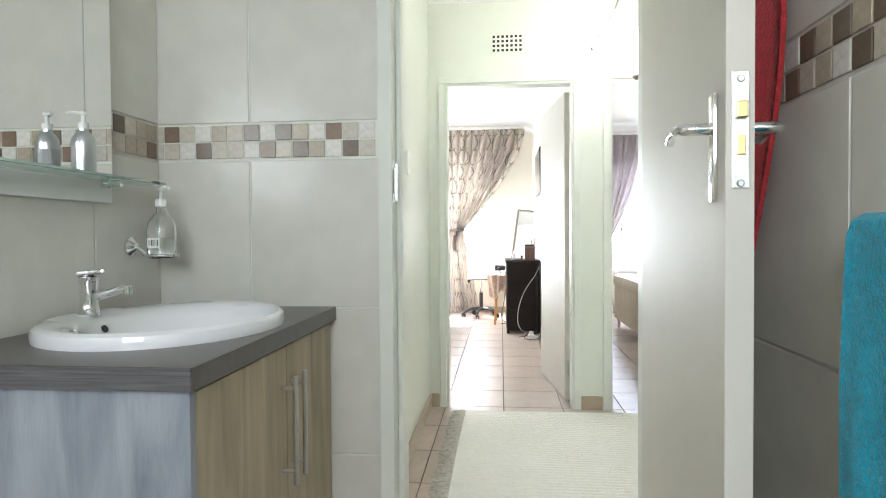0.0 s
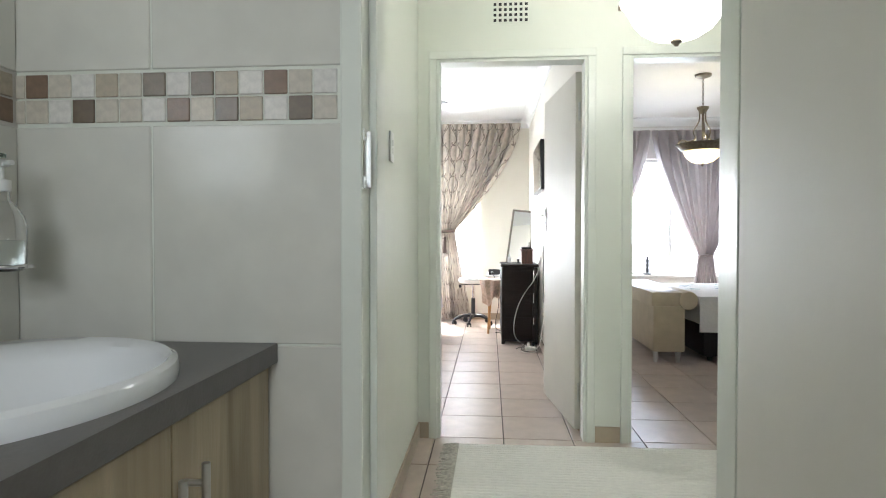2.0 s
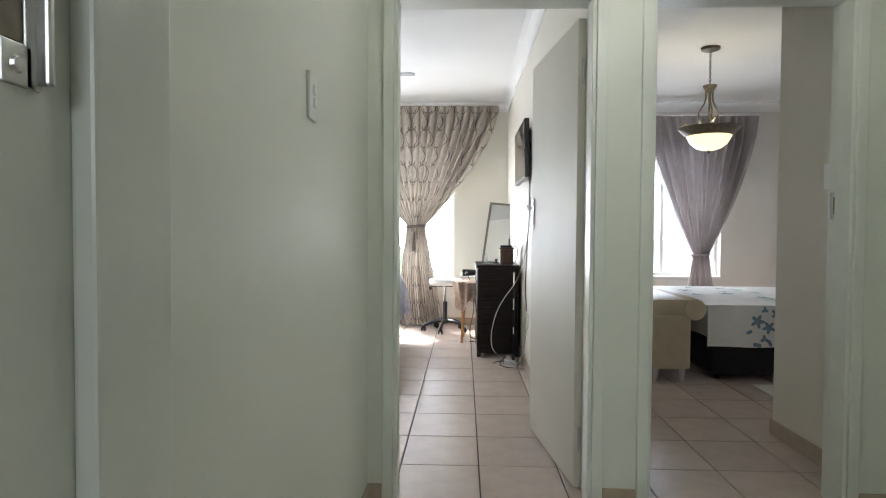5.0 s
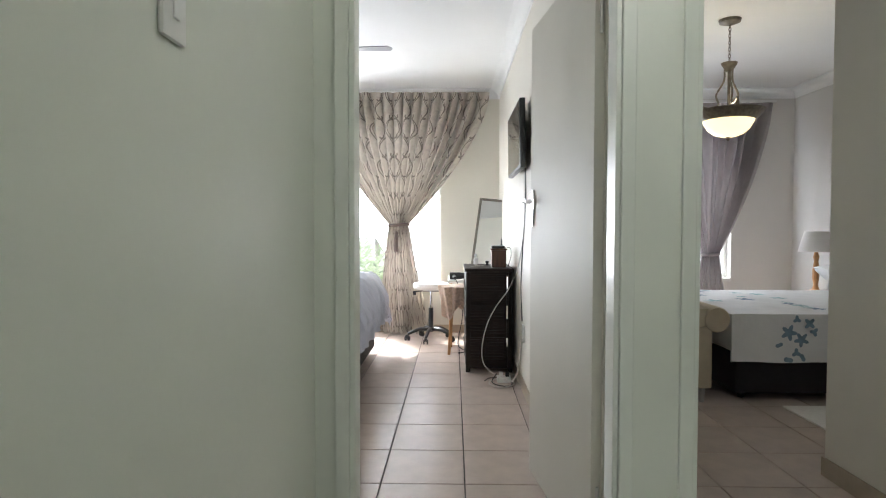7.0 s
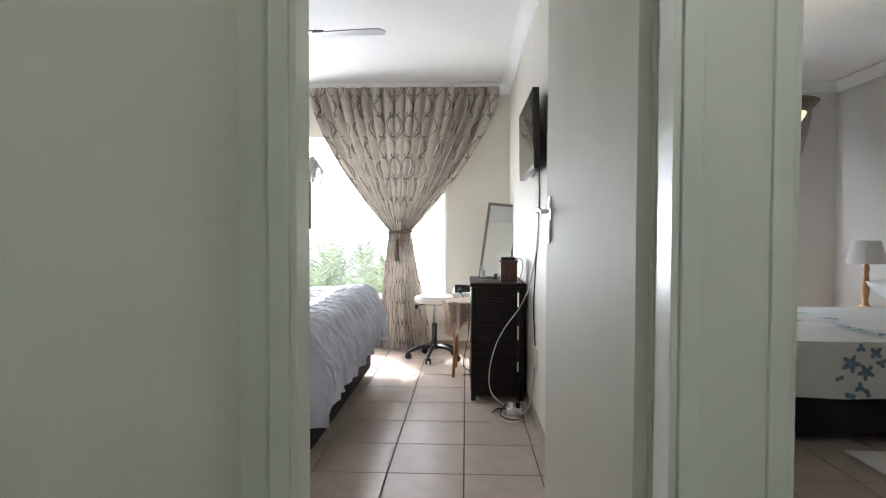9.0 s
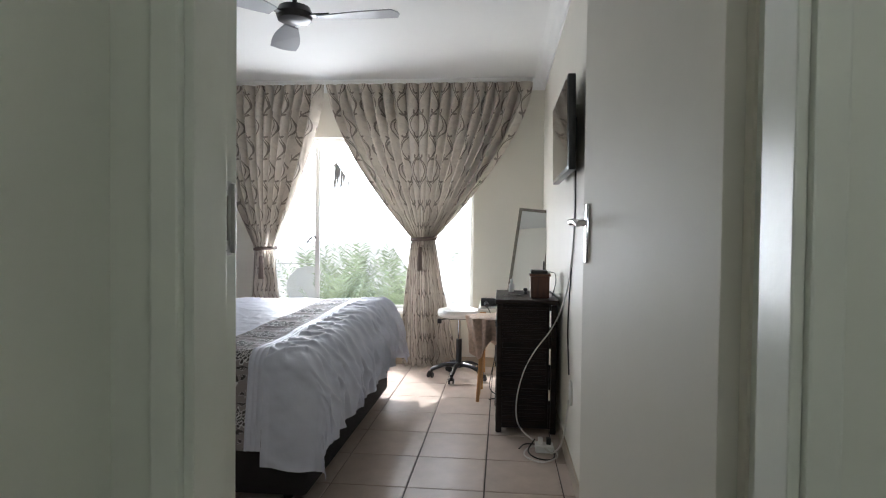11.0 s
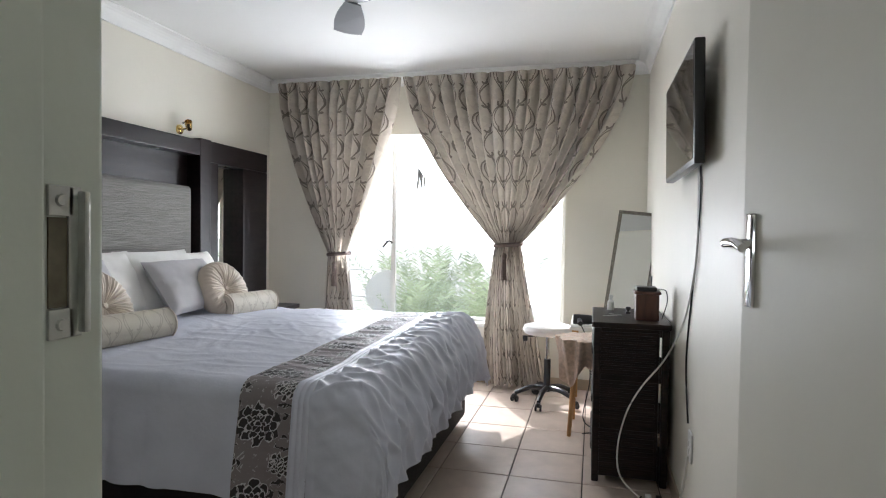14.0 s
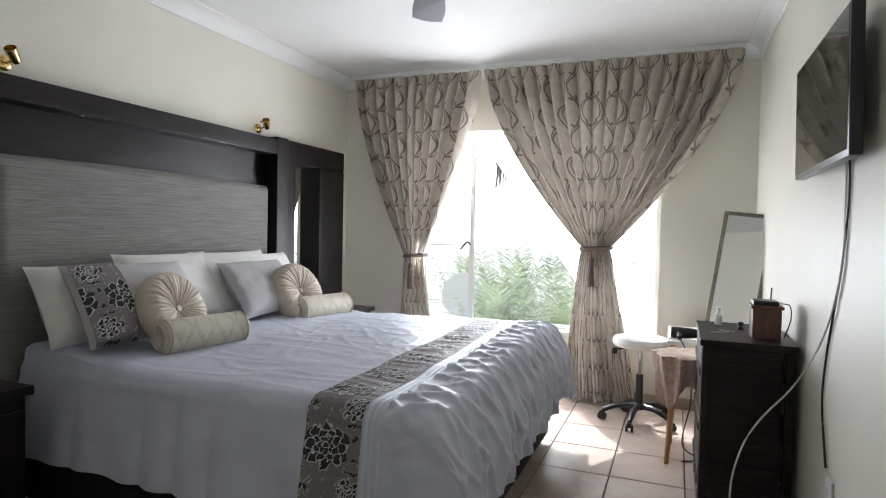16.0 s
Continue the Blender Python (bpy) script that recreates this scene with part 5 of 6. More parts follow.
for i, (x, y, a) in enumerate(((0.26, 6.72, 20), (0.29, 6.78, -35))):
    tagged(part("hair_clip", box(-0.04, 0.04, -0.004, 0.004, 0, 0.004, 0.001, m=pose(x, y, 0.8152, 0, 0, a)), M_STEEL), "thin silver hair clip on the chest", "hair clip", "hair clips on the chest")


def television():
    t = empty("television", (0.495, 5.975, 1.717), "black flat television tilted on wall bracket", "television")
    t.rotation_euler = (0, radians(-1), 0)
    part("shell", box(-0.008, 0.028, -0.398, 0.398, -0.215, 0.215, 0.006), M_BLACK, t, "", True)
    part("screen", box(-0.0095, -0.0081, -0.386, 0.386, -0.196, 0.205), M_SCREEN, t, "glossy black screen")
    part("back_bulge", box(0.0281, 0.05, -0.22, 0.22, -0.16, 0.1, 0.01), M_BLACK, t, "", True)
    part("bracket", box(0.0501, 0.072, -0.08, 0.08, -0.08, 0.08, 0.003), M_BLACK, t)


television()


def floor_mirror():
    t = empty("leaning_mirror", (0.445, 7.70, 0.655), "tall mirror in antique silver frame leaning on wall", "mirror")
    w, h, f = 0.30, 0.79, 0.024
    m = pose(0, 0, 0, -8, 0, -14) @ pose(0, 0, 0, 0, 6, 0)
    t.matrix_world = Matrix.Translation((0.385, 7.84, 0.648)) @ m
    part("glass", box(-w / 2 + f, w / 2 - f, -0.004, 0.0, f, h - f), M_MIRROR, t, "silvered mirror glass")
    for a in ((-w / 2, -w / 2 + f, 0, h), (w / 2 - f, w / 2, 0, h), (-w / 2 + f, w / 2 - f, 0, f), (-w / 2 + f, w / 2 - f, h - f, h)):
        part("frame_bar", box(a[0], a[1], -0.014, 0.010, a[2], a[3], 0.005), M_MIRFRAME, t, "ornate beaded frame bar", True)
    part("backing", box(-w / 2 + 0.01, w / 2 - 0.01, 0.0105, 0.014, 0.01, h - 0.01), M_BLACK, t)


floor_mirror()
# a small dressing table under the mirror
dt = empty("dressing_table", (0, 0, 0), "small white dressing table in the corner", "table")
part("top", box(0.02, 0.55, 7.45, 8.10, 0.61, 0.634, 0.004), M_WHITE, dt)
for x in (0.05, 0.51):
    for y in (7.49, 8.06):
        part("leg", box(x - 0.016, x + 0.016, y - 0.016, y + 0.016, 0, 0.6095, 0.002), M_PINE, dt)
hd = empty("hair_dryer", (0.10, 7.56, 0.672), "black hair dryer lying on the dressing table", "hair dryer")
part("barrel", lathe([(0, 0), (0.034, 0), (0.036, 0.02), (0.034, 0.10), (0.026, 0.16), (0.022, 0.16), (0, 0.15)], 20, pose(-0.06, 0, 0, 0, 90, 0)), M_BLACK, hd, "", True)
part("handle", tube([(-0.02, -0.02, 0), (-0.01, -0.12, -0.012)], 0.016, 12), M_BLACK, hd, "", True)
part("lead", tube(smooth_path([(-0.01, -0.12, -0.012), (0.03, -0.20, -0.1), (0.06, -0.22, -0.35), (0.02, -0.2, -0.62), (0.10, -0.3, -0.666), (0.02, -0.38, -0.666)], 8), 0.004, 6), M_BLACK, hd)


def swivel_stool():
    t = empty("swivel_stool", (-0.15, 7.82, 0), "swivel stool with white seat and five-star base", "stool")
    part("seat", lathe([(0, 0.515), (0.15, 0.515), (0.175, 0.525), (0.185, 0.55), (0.175, 0.578), (0.13, 0.588), (0, 0.588)], 36), M_PILLOW, t, "white padded seat", True)
    part("seat_plate", box(-0.085, 0.085, -0.05, 0.05, 0.497, 0.5145, 0.005), M_BLACK, t)
    lv = part("lever", tube([(-0.07, -0.02, 0.505), (-0.15, -0.04, 0.495)], 0.006, 8), M_BLACK, t)
    part("paddle", box(-0.18, -0.145, -0.055, -0.03, 0.462, 0.503, 0.008, m=pose(0, 0, 0)), M_BLACK, lv, "", True)
    part("gas_lift", lathe([(0, 0.22), (0.014, 0.22), (0.014, 0.496), (0, 0.496)], 16), M_CHROME, t, "chrome gas lift", True)
    part("column", lathe([(0, 0.09), (0.028, 0.09), (0.03, 0.12), (0.024, 0.13), (0.024, 0.33), (0, 0.33)], 20), M_BLACK, t, "", True)
    for k in range(5):
        a = radians(-100 + 72 * k)
        c, s = math.cos(a), math.sin(a)
        part("base_arm", tube(smooth_path([(0.02 * c, 0.02 * s, 0.115), (0.12 * c, 0.12 * s, 0.112), (0.21 * c, 0.21 * s, 0.078), (0.235 * c, 0.235 * s, 0.066)], 5), 0.021, 8, r2=0.014), M_BLACK, t, "", True)
        w = part("castor", box(-0.014, 0.014, -0.022, 0.026, 0.03, 0.062, 0.008, m=pose(0.238 * c, 0.238 * s, 0, 0, 0, 40 * k)), M_BLACK, t, "", True)
        for sx in (-0.017, 0.017):
            part("wheel", lathe([(0, -0.007), (0.022, -0.007), (0.025, 0), (0.022, 0.007), (0, 0.007)], 18, pose(0.238 * c, 0.238 * s, 0, 0, 0, 40 * k) @ pose(sx, 0, 0.025, 0, 90, 0)), M_BLACK, w, "", True)


swivel_stool()


def fleece_stool():
    t = empty("wooden_stool", (0.13, 7.22, 0), "pine stool with tapered legs", "stool")
    part("seat", lathe([(0, 0.555), (0.13, 0.555), (0.14, 0.575), (0.13, 0.59), (0, 0.59)], 28), M_PINE, t, "", True)
    for k in range(4):
        a = radians(45 + 90 * k)
        part("leg", tube([(0.08 * math.cos(a), 0.08 * math.sin(a), 0.555), (0.13 * math.cos(a), 0.13 * math.sin(a), 0.0)], 0.019, 10, r2=0.013), M_PINE, t, "", True)

    def fn(u, v):
        a = 2 * math.pi * u
        if v < 0.4:
            k = v / 0.4
            return (0.17 * k * math.cos(a), 0.17 * k * math.sin(a), 0.612 + 0.014 * noise.noise(Vector((k * 3 * math.cos(a), k * 3 * math.sin(a), 0))))
        k = (v - 0.4) / 0.6
        l = 0.23 + 0.06 * math.sin(2 * a + 0.7) + 0.03 * math.sin(5 * a)
        r = 0.172 + 0.016 * math.sin(7 * a + 2 * k) + 0.012 * math.sin(13 * a) - 0.03 * k
        return (r * math.cos(a), r * math.sin(a), 0.607 - l * k + 0.006 * noise.noise(Vector((a * 5, k * 9, 0))))
    th = empty("fleece_throw", (0.13, 7.22, 0), "beige fleece throw draped over the stool", "throw")
    part("cloth", sheet(fn, 96, 40, 0.0), M_FUR, th, "", True)


fleece_stool()


def cable(name, pts, r, material, label):
    return tagged(part(name, tube(smooth_path(pts, 10), r, 7), material, None, "", True), label, "cable", "loose cables")


cable("cable", [(0.552, 5.865, 1.54), (0.556, 5.872, 1.40), (0.556, 5.885, 1.19), (0.553, 6.00, 1.00), (0.54, 6.17, 0.83), (0.487, 6.29, 0.67), (0.40, 6.34, 0.535), (0.335, 6.36, 0.40), (0.297, 6.36, 0.23), (0.31, 6.33, 0.10), (0.40, 6.27, 0.03), (0.50, 6.20, 0.012), (0.51, 6.08, 0.012), (0.42, 6.00, 0.012), (0.34, 6.08, 0.012), (0.36, 6.20, 0.012), (0.47, 6.28, 0.012)], 0.0042, M_CABLEW, "white power cable looped down to the floor")
cable("cable", [(0.557, 5.85, 1.54), (0.559, 5.855, 1.38), (0.559, 5.90, 1.19), (0.558, 5.97, 1.04), (0.559, 6.06, 0.86), (0.559, 6.10, 0.68), (0.557, 6.00, 0.48)], 0.004, M_BLACK, "thin black cable down the wall")
cable("cable", [(0.40, 6.24, 0.05), (0.36, 6.16, 0.012), (0.40, 6.06, 0.010), (0.48, 6.05, 0.010), (0.50, 6.16, 0.012), (0.43, 6.25, 0.014), (0.35, 6.27, 0.010), (0.31, 6.19, 0.010)], 0.004, M_BLACK, "thin black cable coiled beside multi-plug")
cable("cable", [(0.552, 5.95, 0.36), (0.545, 5.98, 0.25), (0.53, 6.05, 0.10), (0.49, 6.12, 0.02), (0.45, 6.16, 0.03)], 0.005, M_CABLEW, "white cable from socket to multi-plug")
mpg = empty("multi_plug", (0.45, 6.20, 0.0), "white multi-plug adaptor with plugs on floor", "multi-plug")
part("case", box(-0.05, 0.05, -0.04, 0.04, 0, 0.04, 0.006), M_WHITE, mpg, "", True)
for i in range(2):
    part("plug", box(-0.035 + i * 0.045, -0.008 + i * 0.045, -0.02, 0.02, 0.0405, 0.075, 0.006), M_BLACK if i else M_WHITE, mpg, "", True)


def ceiling_fan():
    t = empty("ceiling_fan", (-0.88, 5.86, 0), "grey three-blade ceiling fan with dark motor", "ceiling fan")
    part("canopy", lathe([(0, 2.609), (0.065, 2.609), (0.055, 2.56), (0.02, 2.545), (0, 2.545)], 24), M_BLACK, t, "", True)
    part("rod", lathe([(0, 2.36), (0.012, 2.36), (0.012, 2.55), (0, 2.55)], 12), M_BLACK, t)
    part("motor", lathe([(0, 2.285), (0.05, 2.287), (0.085, 2.30), (0.095, 2.33), (0.08, 2.365), (0.03, 2.38), (0, 2.38)], 32), M_BLACK, t, "", True)
    for k in range(3):
        b = bmesh.new()
        top, bot = [], []
        n = 20
        prof = [(0.13 + 0.42 * i / n, 0.035 + 0.042 * math.sin(min(1, i / n * 1.15) * math.pi * 0.62) if i < n else 0.02) for i in range(n + 1)]
        for s in (1, -1):
            for x, w in (prof if s > 0 else prof[::-1]):
                tw = 0.22 * (1 - x)
                top.append(b.verts.new((x, s * w, 2.312 + s * w * tw + 0.003)))
                bot.append(b.verts.new((x, s * w, 2.312 + s * w * tw - 0.003)))
        b.faces.new(top)
        b.faces.new(bot[::-1])
        for i in range(len(top)):
            j = (i + 1) % len(top)
            b.faces.new((top[i], bot[i], bot[j], top[j]))
        bmesh.ops.recalc_face_normals(b, faces=b.faces)
        bmesh.ops.transform(b, matrix=pose(0, 0, 0, 0, 0, -3 + 120 * k), verts=b.verts)
        bl = part("blade", b, M_FANBLADE, t, "grey fan blade")
        part("blade_iron", box(0.07, 0.19, -0.022, 0.022, 2.317, 2.325, 0.003, m=pose(0, 0, 0, 0, 0, -3 + 120 * k)), M_BLACK, bl)


ceiling_fan()


# ---- guest room ----
def guest_bed():
    t = empty("guest_bed", (0, 0, 0), "guest bed base and mattress under white quilt", "bed")
    part("base", box(1.91, 3.66, 5.74, 7.20, 0.05, 0.33, 0.02), M_BASE, t, "black cloth bed base", True)
    part("mattress", box(1.90, 3.66, 5.73, 7.21, 0.331, 0.56, 0.05), M_PILLOW, t, "", True)
    for x in (2.0, 3.55):
        for y in (5.85, 7.1):
            part("leg", lathe([(0, 0), (0.02, 0), (0.026, 0.05), (0, 0.05)], 14, pose(x, y, 0)), M_BLACK, t)
    q = empty("quilt", (0, 0, 0), "white quilt with teal flower band", "quilt")

    def fn(u, v):
        x = 1.70 + 1.92 * u
        y = 5.47 + 1.98 * v
        z, px, py = 0.578, x, y
        dy = max(0, 5.76 - y, y - 7.18)
        dx = max(0, 1.93 - x)
        d = max(dx, dy)
        if dy:
            py = (5.72 if y < 6 else 7.22) + (-1 if y < 6 else 1) * (0.02 + 0.012 * math.sin(9 * x) * min(1, dy * 5))
        if dx:
            px = 1.885 - 0.02
        k = 0.03
        z -= max(0, d - k) * 1.15 + (min(d, k) ** 2) / k * 0.4
        return (px, py, z + 0.008 * noise.noise(Vector((x * 4, y * 4, 2))))
    part("cloth", sheet(fn, 90, 90, 0.0), M_QUILT, q, "", True)

    def petal(cx, cz, r, mm, n=5, rot=0.0):
        b = bmesh.new()
        c = b.verts.new((cx, 5.684, cz))
        m = 30
        ring = [b.verts.new((cx + r * (0.72 + 0.28 * math.cos(n * a + rot)) * math.cos(a), 5.685, cz + r * (0.72 + 0.28 * math.cos(n * a + rot)) * math.sin(a))) for a in [2 * math.pi * i / m for i in range(m)]]
        for i in range(m):
            b.faces.new((c, ring[i], ring[(i + 1) % m]))
        part("flower", b, mm, q, "teal flower applique")
    for cx, cz, r, n in ((2.22, 0.46, 0.055, 5), (2.30, 0.415, 0.05, 5), (2.35, 0.52, 0.04, 4), (2.27, 0.33, 0.032, 3), (2.22, 0.285, 0.03, 2), (2.31, 0.30, 0.026, 2), (2.38, 0.465, 0.03, 3), (2.16, 0.38, 0.024, 2), (2.27, 0.545, 0.028, 3)):
        petal(cx, cz, r, M_TEALFLOWER, n, cx * 20)
    for k in range(14):
        x, y = random.uniform(1.98, 2.62), 5.85 + k * 0.09
        b = bmesh.new()
        c = b.verts.new((x, y, 0.5935))
        r0 = random.uniform(0.04, 0.08)
        ring = [b.verts.new((x + r0 * (0.7 + 0.3 * math.cos(5 * a + k)) * math.cos(a), y + r0 * (0.7 + 0.3 * math.cos(5 * a + k)) * math.sin(a), 0.593)) for a in [2 * math.pi * i / 30 for i in range(30)]]
        for i in range(30):
            b.faces.new((c, ring[i], ring[(i + 1) % 30]))
        part("flower", b, M_TEALLEAF if k % 3 else M_TEALFLOWER, q, "teal flower applique")
    cushion("pillow", 0.62, 0.42, 0.18, Matrix.Translation((3.42, 6.12, 0.70)) @ pose(0, 0, 0, 0, 0, 90) @ pose(0, 0, 0, 25, 0, 0), M_PILLOW, "plump white pillow on guest bed", group="guest bed pillows")
    cushion("pillow", 0.62, 0.42, 0.18, Matrix.Translation((3.42, 6.82, 0.70)) @ pose(0, 0, 0, 0, 0, 90) @ pose(0, 0, 0, 25, 0, 0), M_PILLOW, "plump white pillow on guest bed", group="guest bed pillows")
    h = empty("guest_headboard", (0, 0, 0), "pale pine slatted headboard", "headboard")
    for y in (5.76, 7.16):
        part("post", box(3.665, 3.697, y - 0.03, y + 0.03, 0.0, 1.0, 0.006), M_PINE, h)
    for z in (0.62, 0.76, 0.90):
        part("rail", box(3.670, 3.692, 5.791, 7.129, z, z + 0.07, 0.004), M_PINE, h)


guest_bed()


def bench():
    t = empty("scroll_bench", (0, 0, 0), "cream leather bench with rolled arm end", "bench")
    part("body", box(1.46, 1.73, 5.66, 7.10, 0.10, 0.50, 0.02), M_LEATHER, t, "", True)
    b = lathe([(0, 5.655), (0.075, 5.655), (0.082, 5.665), (0.082, 7.095), (0.075, 7.105), (0, 7.105)], 28, pose(0, 0, 0, -90, 0, 0))
    bmesh.ops.transform(b, matrix=Matrix.Translation((1.755, 0, 0.545)), verts=b.verts)
    part("rolled_arm", b, M_LEATHER, t, "rolled leather top", True)
    part("cushion_top", box(1.44, 1.74, 5.662, 7.098, 0.48, 0.625, 0.05), M_LEATHER, t, "", True)
    for y in (5.73, 7.03):
        for x in (1.50, 1.69):
            part("foot", lathe([(0, 0), (0.016, 0), (0.024, 0.10), (0, 0.10)], 16, pose(x, y, 0)), M_STEEL, t, "tapered metal foot", True)


bench()


def pendant():
    t = empty("pendant_lamp", (2.04, 6.18, 0), "bronze pendant lamp with lit amber glass bowl", "pendant lamp")
    part("canopy", lathe([(0, 2.609), (0.075, 2.609), (0.07, 2.59), (0.03, 2.575), (0, 2.575)], 28), M_BRONZE, t, "", True)
    ch = bmesh.new()
    for i in range(11):
        z = 2.565 - i * 0.0235
        pts = [(0.008 * math.cos(a) * (1 if i % 2 else 0), 0.008 * math.cos(a) * (0 if i % 2 else 1), z + 0.016 * math.sin(a)) for a in [2 * math.pi * k / 12 for k in range(13)]]
        join(ch, tube(pts, 0.0025, 5, True))
    part("chain", ch, M_BRONZE, t)
    part("hub", lathe([(0, 2.24), (0.02, 2.245), (0.03, 2.26), (0.05, 2.29), (0.055, 2.305), (0.02, 2.315), (0, 2.315)], 24), M_BRONZE, t, "", True)
    part("stem", lathe([(0, 1.93), (0.010, 1.93), (0.010, 2.24), (0, 2.24)], 12), M_BRONZE, t)
    for k in range(3):
        a = radians(20 + 120 * k)
        c, s = math.cos(a), math.sin(a)
        part("arm", tube(smooth_path([(0.03 * c, 0.03 * s, 2.27), (0.035 * c, 0.035 * s, 2.18), (0.085 * c, 0.085 * s, 2.09), (0.07 * c, 0.07 * s, 2.02), (0.13 * c, 0.13 * s, 2.0), (0.20 * c, 0.20 * s, 2.02), (0.235 * c, 0.235 * s, 1.985), (0.225 * c, 0.225 * s, 1.955)], 8), 0.007, 8), M_BRONZE, t, "", True)
    part("rim", lathe([(0.17, 1.895), (0.20, 1.915), (0.235, 1.955), (0.24, 1.962), (0.225, 1.965), (0.195, 1.935), (0.165, 1.91)], 44), M_BRONZE, t, "bronze rim", True)
    part("bowl", lathe([(0, 1.778), (0.05, 1.782), (0.10, 1.80), (0.14, 1.835), (0.168, 1.885), (0.172, 1.90), (0.165, 1.90), (0.13, 1.842), (0.09, 1.81), (0, 1.788)], 40), M_BOWL_LIT, t, "glowing amber glass bowl", True)
    part("finial", lathe([(0, 1.752), (0.008, 1.756), (0.014, 1.766), (0.008, 1.774), (0.018, 1.779), (0, 1.781)], 16), M_BRONZE, t, "", True)


pendant()


def bedside_lamp():
    n = empty("guest_bedside_table", (0, 0, 0), "small pine bedside table", "bedside table")
    part("top", box(3.30, 3.69, 7.30, 7.68, 0.50, 0.525, 0.004), M_PINE, n)
    for x in (3.33, 3.66):
        for y in (7.33, 7.65):
            part("leg", box(x - 0.018, x + 0.018, y - 0.018, y + 0.018, 0, 0.4995, 0.003), M_PINE, n)
    t = empty("table_lamp", (3.46, 7.46, 0.5255), "turned wooden table lamp with white shade", "table lamp")
    part("stem", lathe([(0, 0), (0.075, 0), (0.075, 0.02), (0.03, 0.04), (0.018, 0.08), (0.028, 0.14), (0.03, 0.22), (0.018, 0.30), (0.026, 0.34), (0.012, 0.40), (0, 0.40)], 24), M_PINE, t, "turned wooden stem", True)
    part("shade", lathe([(0.15, 0.39), (0.10, 0.58), (0.097, 0.58), (0.147, 0.39)], 36), M_LAMPSHADE, t, "white tapered cloth shade", True)


bedside_lamp()
tagged(part("bedside_rug", box(2.15, 3.2, 4.95, 5.62, 0.0005, 0.012, 0.004), M_RUG), "cream woven rug beside guest bed", "rug")
orn = lathe([(0, 0), (0.05, 0), (0.05, 0.015), (0.018, 0.03), (0.024, 0.06), (0.014, 0.09), (0.024, 0.12), (0.014, 0.15), (0.022, 0.18), (0.012, 0.21), (0.016, 0.23), (0, 0.24)], 18, pose(2.10, 8.32, 0.603))
tagged(part("candlestick", orn, M_BLACK, None, "", True), "dark turned candlestick on window sill", "candlestick")

# ---- garden ----
tagged(part("ground", box(-60, 60, 8.48, 120, -0.35, -0.25), M_PAVING), "pale sunlit paving and ground outside", "ground", kind="structure")



def frond_bush(p, n, r, h, label, seed):
    rnd = random.Random(seed)
    t = empty("garden_shrub", p, label, "shrub", "garden shrubs")
    b = bmesh.new()
    for i in range(n):
        a, q = rnd.uniform(0, 6.283), rnd.uniform(0.2, 1.0)
        c, s = math.cos(a), math.sin(a)
        tip = Vector((r * q * c, r * q * s, h * rnd.uniform(0.35, 1.0)))
        base = Vector((0.25 * r * q * c, 0.25 * r * q * s, 0))
        mid = (base + tip) / 2 + Vector((0, 0, 0.25 * h))
        pts = [base.lerp(mid, k / 3).lerp(mid.lerp(tip, k / 3), k / 3) for k in range(4)]
        for k in range(3):
            d = pts[k + 1] - pts[k]
            for g in range(5):
                o = pts[k] + d * (g / 5)
                for sd in (-1, 1):
                    l = rnd.uniform(0.08, 0.17)
                    w = Vector((-s * sd, c * sd, rnd.uniform(-0.4, 0.3))) * l + d.normalized() * l * 0.6
                    e = d.normalized() * 0.010
                    b.faces.new([b.verts.new(v) for v in (o - e, o + w * 0.5 - e * 0.4 + e * 1.6, o + w, o + w * 0.4 - e)])
    part("foliage", b, M_LEAF, t)
    part("stems", tube([(0, 0, -0.02), (0, 0, 0.3 * h)], 0.04, 8, r2=0.02), M_THATCH, t)


for k, (x, y, n, r, hh) in enumerate(((-1.05, 9.9, 95, 0.75, 1.5), (-1.75, 10.6, 70, 0.7, 1.55), (-2.6, 11.4, 60, 0.8, 1.45), (-1.72, 9.55, 60, 0.45, 1.25), (2.2, 10.8, 60, 0.8, 1.2))):
    frond_bush((x, y, -0.25), n, r, hh * 0.87, "green feathery palm shrub in sunlight", k + 1)
tagged(part("backdrop", box(-160, 160, 110, 110.5, -5, 22), M_HAZE), "bright hazy white sky in the distance", "backdrop", kind="structure")


def thatch_umbrella():
    t = empty("thatch_umbrella", (-1.36, 13.0, -0.25), "grey thatched garden umbrella on a pole", "garden umbrella")
    part("pole", tube([(0, 0, -0.02), (0, 0, 3.3)], 0.05, 10), M_THATCH, t)
    part("cone", lathe([(1.36, 2.60), (0.7, 3.0), (0.0, 3.4), (0.0, 3.3), (0.65, 2.9), (1.25, 2.6)], 24), M_THATCH, t)
    b = bmesh.new()
    rnd = random.Random(9)
    for i in range(160):
        a = 2 * math.pi * i / 160
        x, y, l = 1.3 * math.cos(a), 1.3 * math.sin(a), rnd.uniform(0.22, 0.5)
        join(b, tube([(x, y, 2.68), (x * 1.02 + rnd.uniform(-.02, .02), y * 1.02, 2.62 - l)], 0.012, 4, r2=0.004))
    part("fringe", b, M_THATCH, t)


thatch_umbrella()
gc = empty("garden_chair", (-2.25, 9.9, -0.25), "white garden chair with rounded back", "chair")
part("seat", box(-0.24, 0.24, -0.22, 0.22, 0.40, 0.44, 0.015), M_WHITE, gc, "", True)
bk = lathe([(0, 0), (0.26, 0), (0.26, 0.03), (0, 0.03)], 32, pose(0, 0.23, 0.78, 80, 0, 0))
part("backrest", bk, M_WHITE, gc, "rounded back", True)
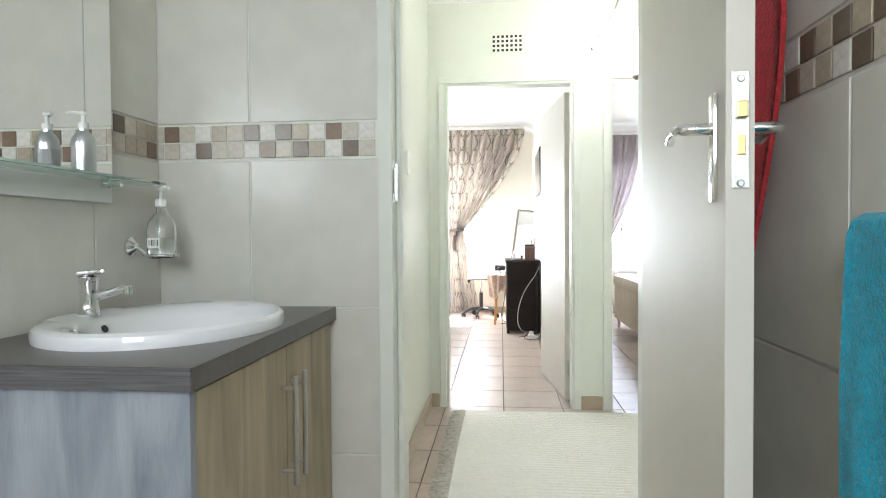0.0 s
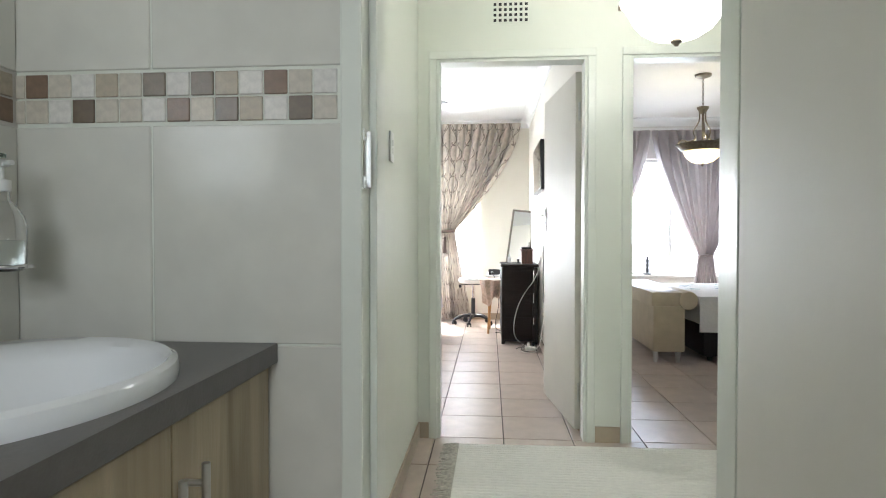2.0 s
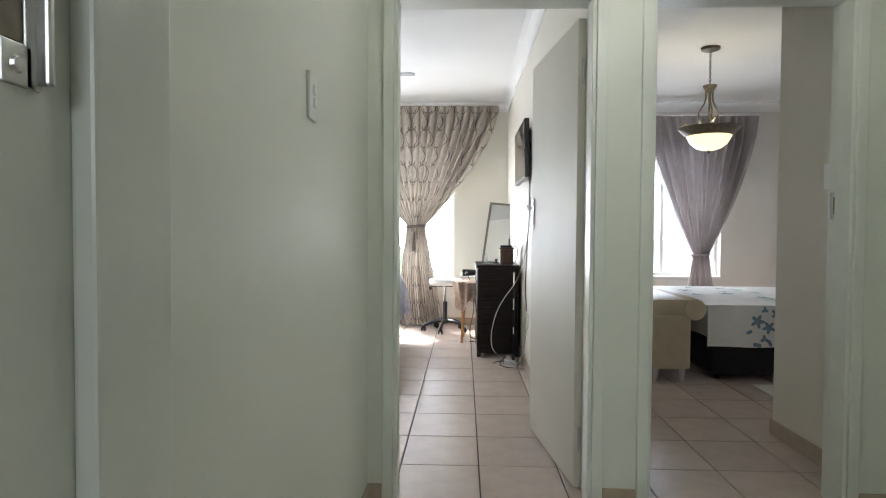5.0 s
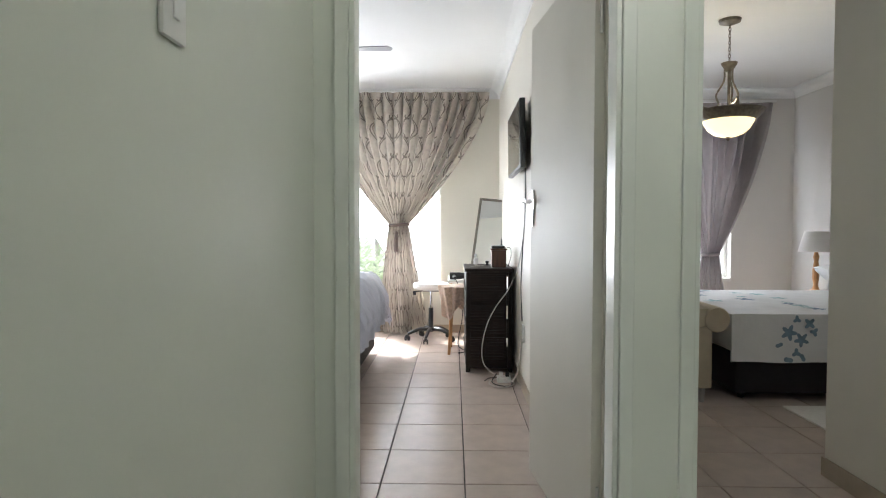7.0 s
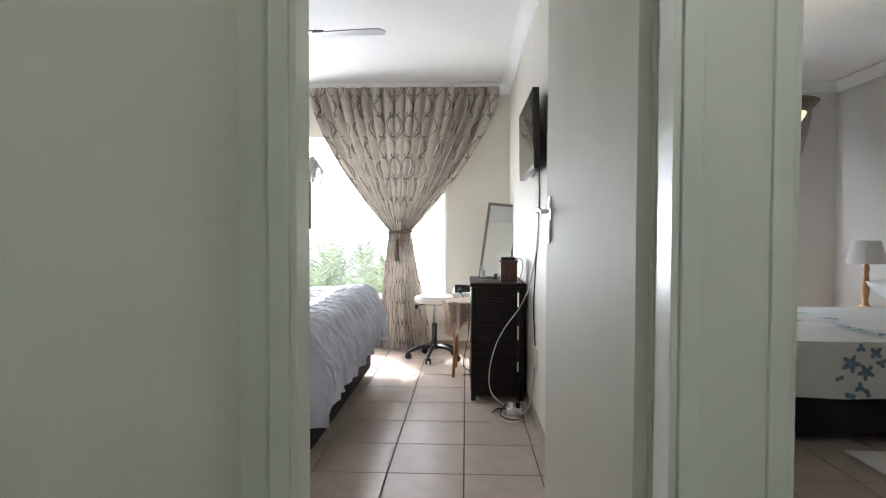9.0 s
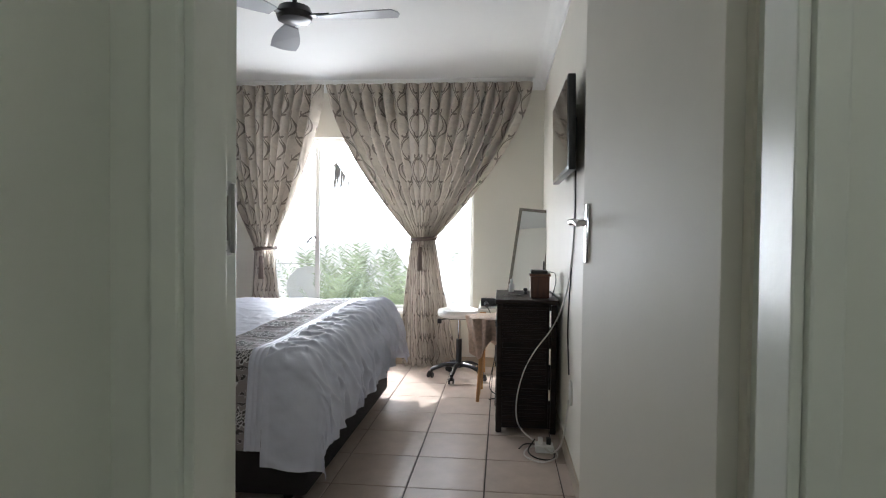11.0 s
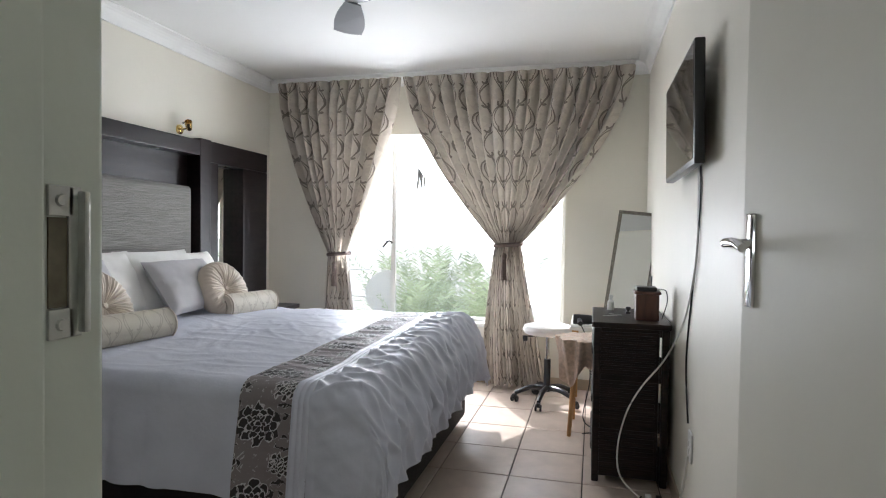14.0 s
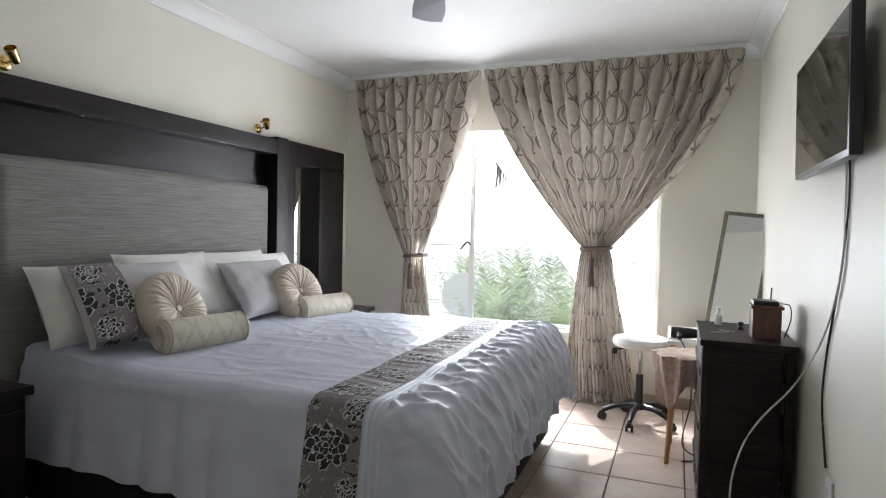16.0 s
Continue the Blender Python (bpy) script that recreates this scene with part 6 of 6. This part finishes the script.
for x in (-0.2, 0.2):
    for y in (-0.18, 0.2):
        part("leg", tube([(x, y, 0.40), (x * 1.15, y * 1.15, 0.0)], 0.018, 8), M_WHITE, gc)

# ---- tiles: floor and bathroom walls, one object each ----
P, PY, OX, OY = 0.370, 0.395, -0.238, 7.215
floor_ob = bpy.data.objects["floor"]


def tile_mesh(name, w, h, d, bevel, material):
    b = box(-w / 2, w / 2, -h / 2, h / 2, -d, 0, bevel, seg=1)
    me = bpy.data.meshes.new(name)
    b.to_mesh(me)
    b.free()
    me.materials.append(material)
    return me


meshes = {}
ground_parts = bmesh.new()
for i in range(-8, 13):
    for j in range(-24, 4):
        x0, x1, y0, y1 = OX + i * P, OX + (i + 1) * P, OY + j * PY, OY + (j + 1) * PY
        cx, cy = (x0 + x1) / 2, (y0 + y1) / 2
        if cx > 3.8 or y0 > 8.27 or y0 < -1.6 or (cx < -0.6 and cy < 3.6) or (y0 < 1.5 and cx > 0.7) or x0 > 3.7:
            continue
        near = -0.9 < cx < 2.3 and 2.0 < cy
        if near:
            key = "floor_tile"
            if key not in meshes:
                meshes[key] = tile_mesh(key, P - 0.006, PY - 0.006, 0.0095, 0.002, M_FLOOR)
            o = new("floor_tile", meshes[key])
            o.parent = floor_ob
            o.location = (cx, cy, 0.0)
        else:
            box(x0 + 0.0035, x1 - 0.0035, y0 + 0.0035, y1 - 0.0035, -0.0095, 0.0, bm=ground_parts)
tagged(part("floor_tile", ground_parts, M_FLOOR, floor_ob), kind="stuff")

rt = random.Random(4)


def tiled(wall_name, origin, ux, ulen, joint, stones=None):
    """Glazed wall tiles 0.40 x 0.428 with a two-row stone mosaic band; ux runs along the wall, tiles face n."""
    w = bpy.data.objects[wall_name]
    u = Vector(ux)
    n = Vector((0, 0, 1)).cross(u) * -1
    rot = Matrix((u, Vector((0, 0, 1)), n)).transposed().to_4x4()
    if rot.determinant() < 0:
        rot = Matrix((-u, Vector((0, 0, 1)), n)).transposed().to_4x4()
    rows = [(0.026, 0.454), (0.454, 0.882), (0.882, 1.314), (1.422, 1.85), (1.85, 2.278), (2.278, 2.598)]
    k0 = math.floor((0 - joint) / 0.4)
    edges = [max(0, min(ulen, joint + (k0 + k) * 0.4)) for k in range(int(ulen / 0.4) + 4)]
    for a, c in zip(edges, edges[1:]):
        if c - a < 0.02:
            continue
        for z0, z1 in rows:
            key = (round(c - a, 3), round(z1 - z0, 3))
            if key not in meshes:
                meshes[key] = tile_mesh("wall_tile", c - a - 0.004, z1 - z0 - 0.004, 0.011, 0.002, M_BTILE)
            o = new("wall_tile", meshes[key])
            o.parent = w
            o.matrix_world = Matrix.Translation(Vector(origin) + u * ((a + c) / 2) + Vector((0, 0, (z0 + z1) / 2))) @ rot
    # two rows of small stones; named rows run back from the far end of the wall
    m = 0.0492
    for i in range(int(ulen / m) + 1):
        for r in range(2):
            a1 = ulen - 0.009 - i * m
            a0 = max(0.0, a1 - m)
            if a1 - a0 < 0.01:
                continue
            if stones:
                tone = stones[r][i % len(stones[r])]
            else:
                tone = rt.choice("DDT" if (i + r) % 2 == 0 else "WBTB")
            mi = {"D": rt.choice((0, 1, 5)), "T": 2, "B": 4, "W": 3}[tone]
            key = ("m", round(a1 - a0, 3), mi)
            if key not in meshes:
                meshes[key] = tile_mesh("mosaic_tile", a1 - a0 - 0.003, 0.0465, 0.010, 0.0015, MOSAIC[mi])
            o = new("mosaic_tile", meshes[key])
            o.parent = w
            o.matrix_world = Matrix.Translation(Vector(origin) + u * ((a0 + a1) / 2) + Vector((0, 0, 1.3435 + r * 0.0505))) @ rot


tiled("wall_bath_north_1", (-0.902, 1.590, 0), (1, 0, 0), 0.676, 0.292, ("BDWTDBDWBBDWBB", "WBDWTDWDBTWBDB"))
tiled("wall_bath_west", (-0.890, -1.40, 0), (0, 1, 0), 2.99, 2.705)
tiled("wall_bath_east", (0.620, 1.590, 0), (0, -1, 0), 2.99, 0.767)
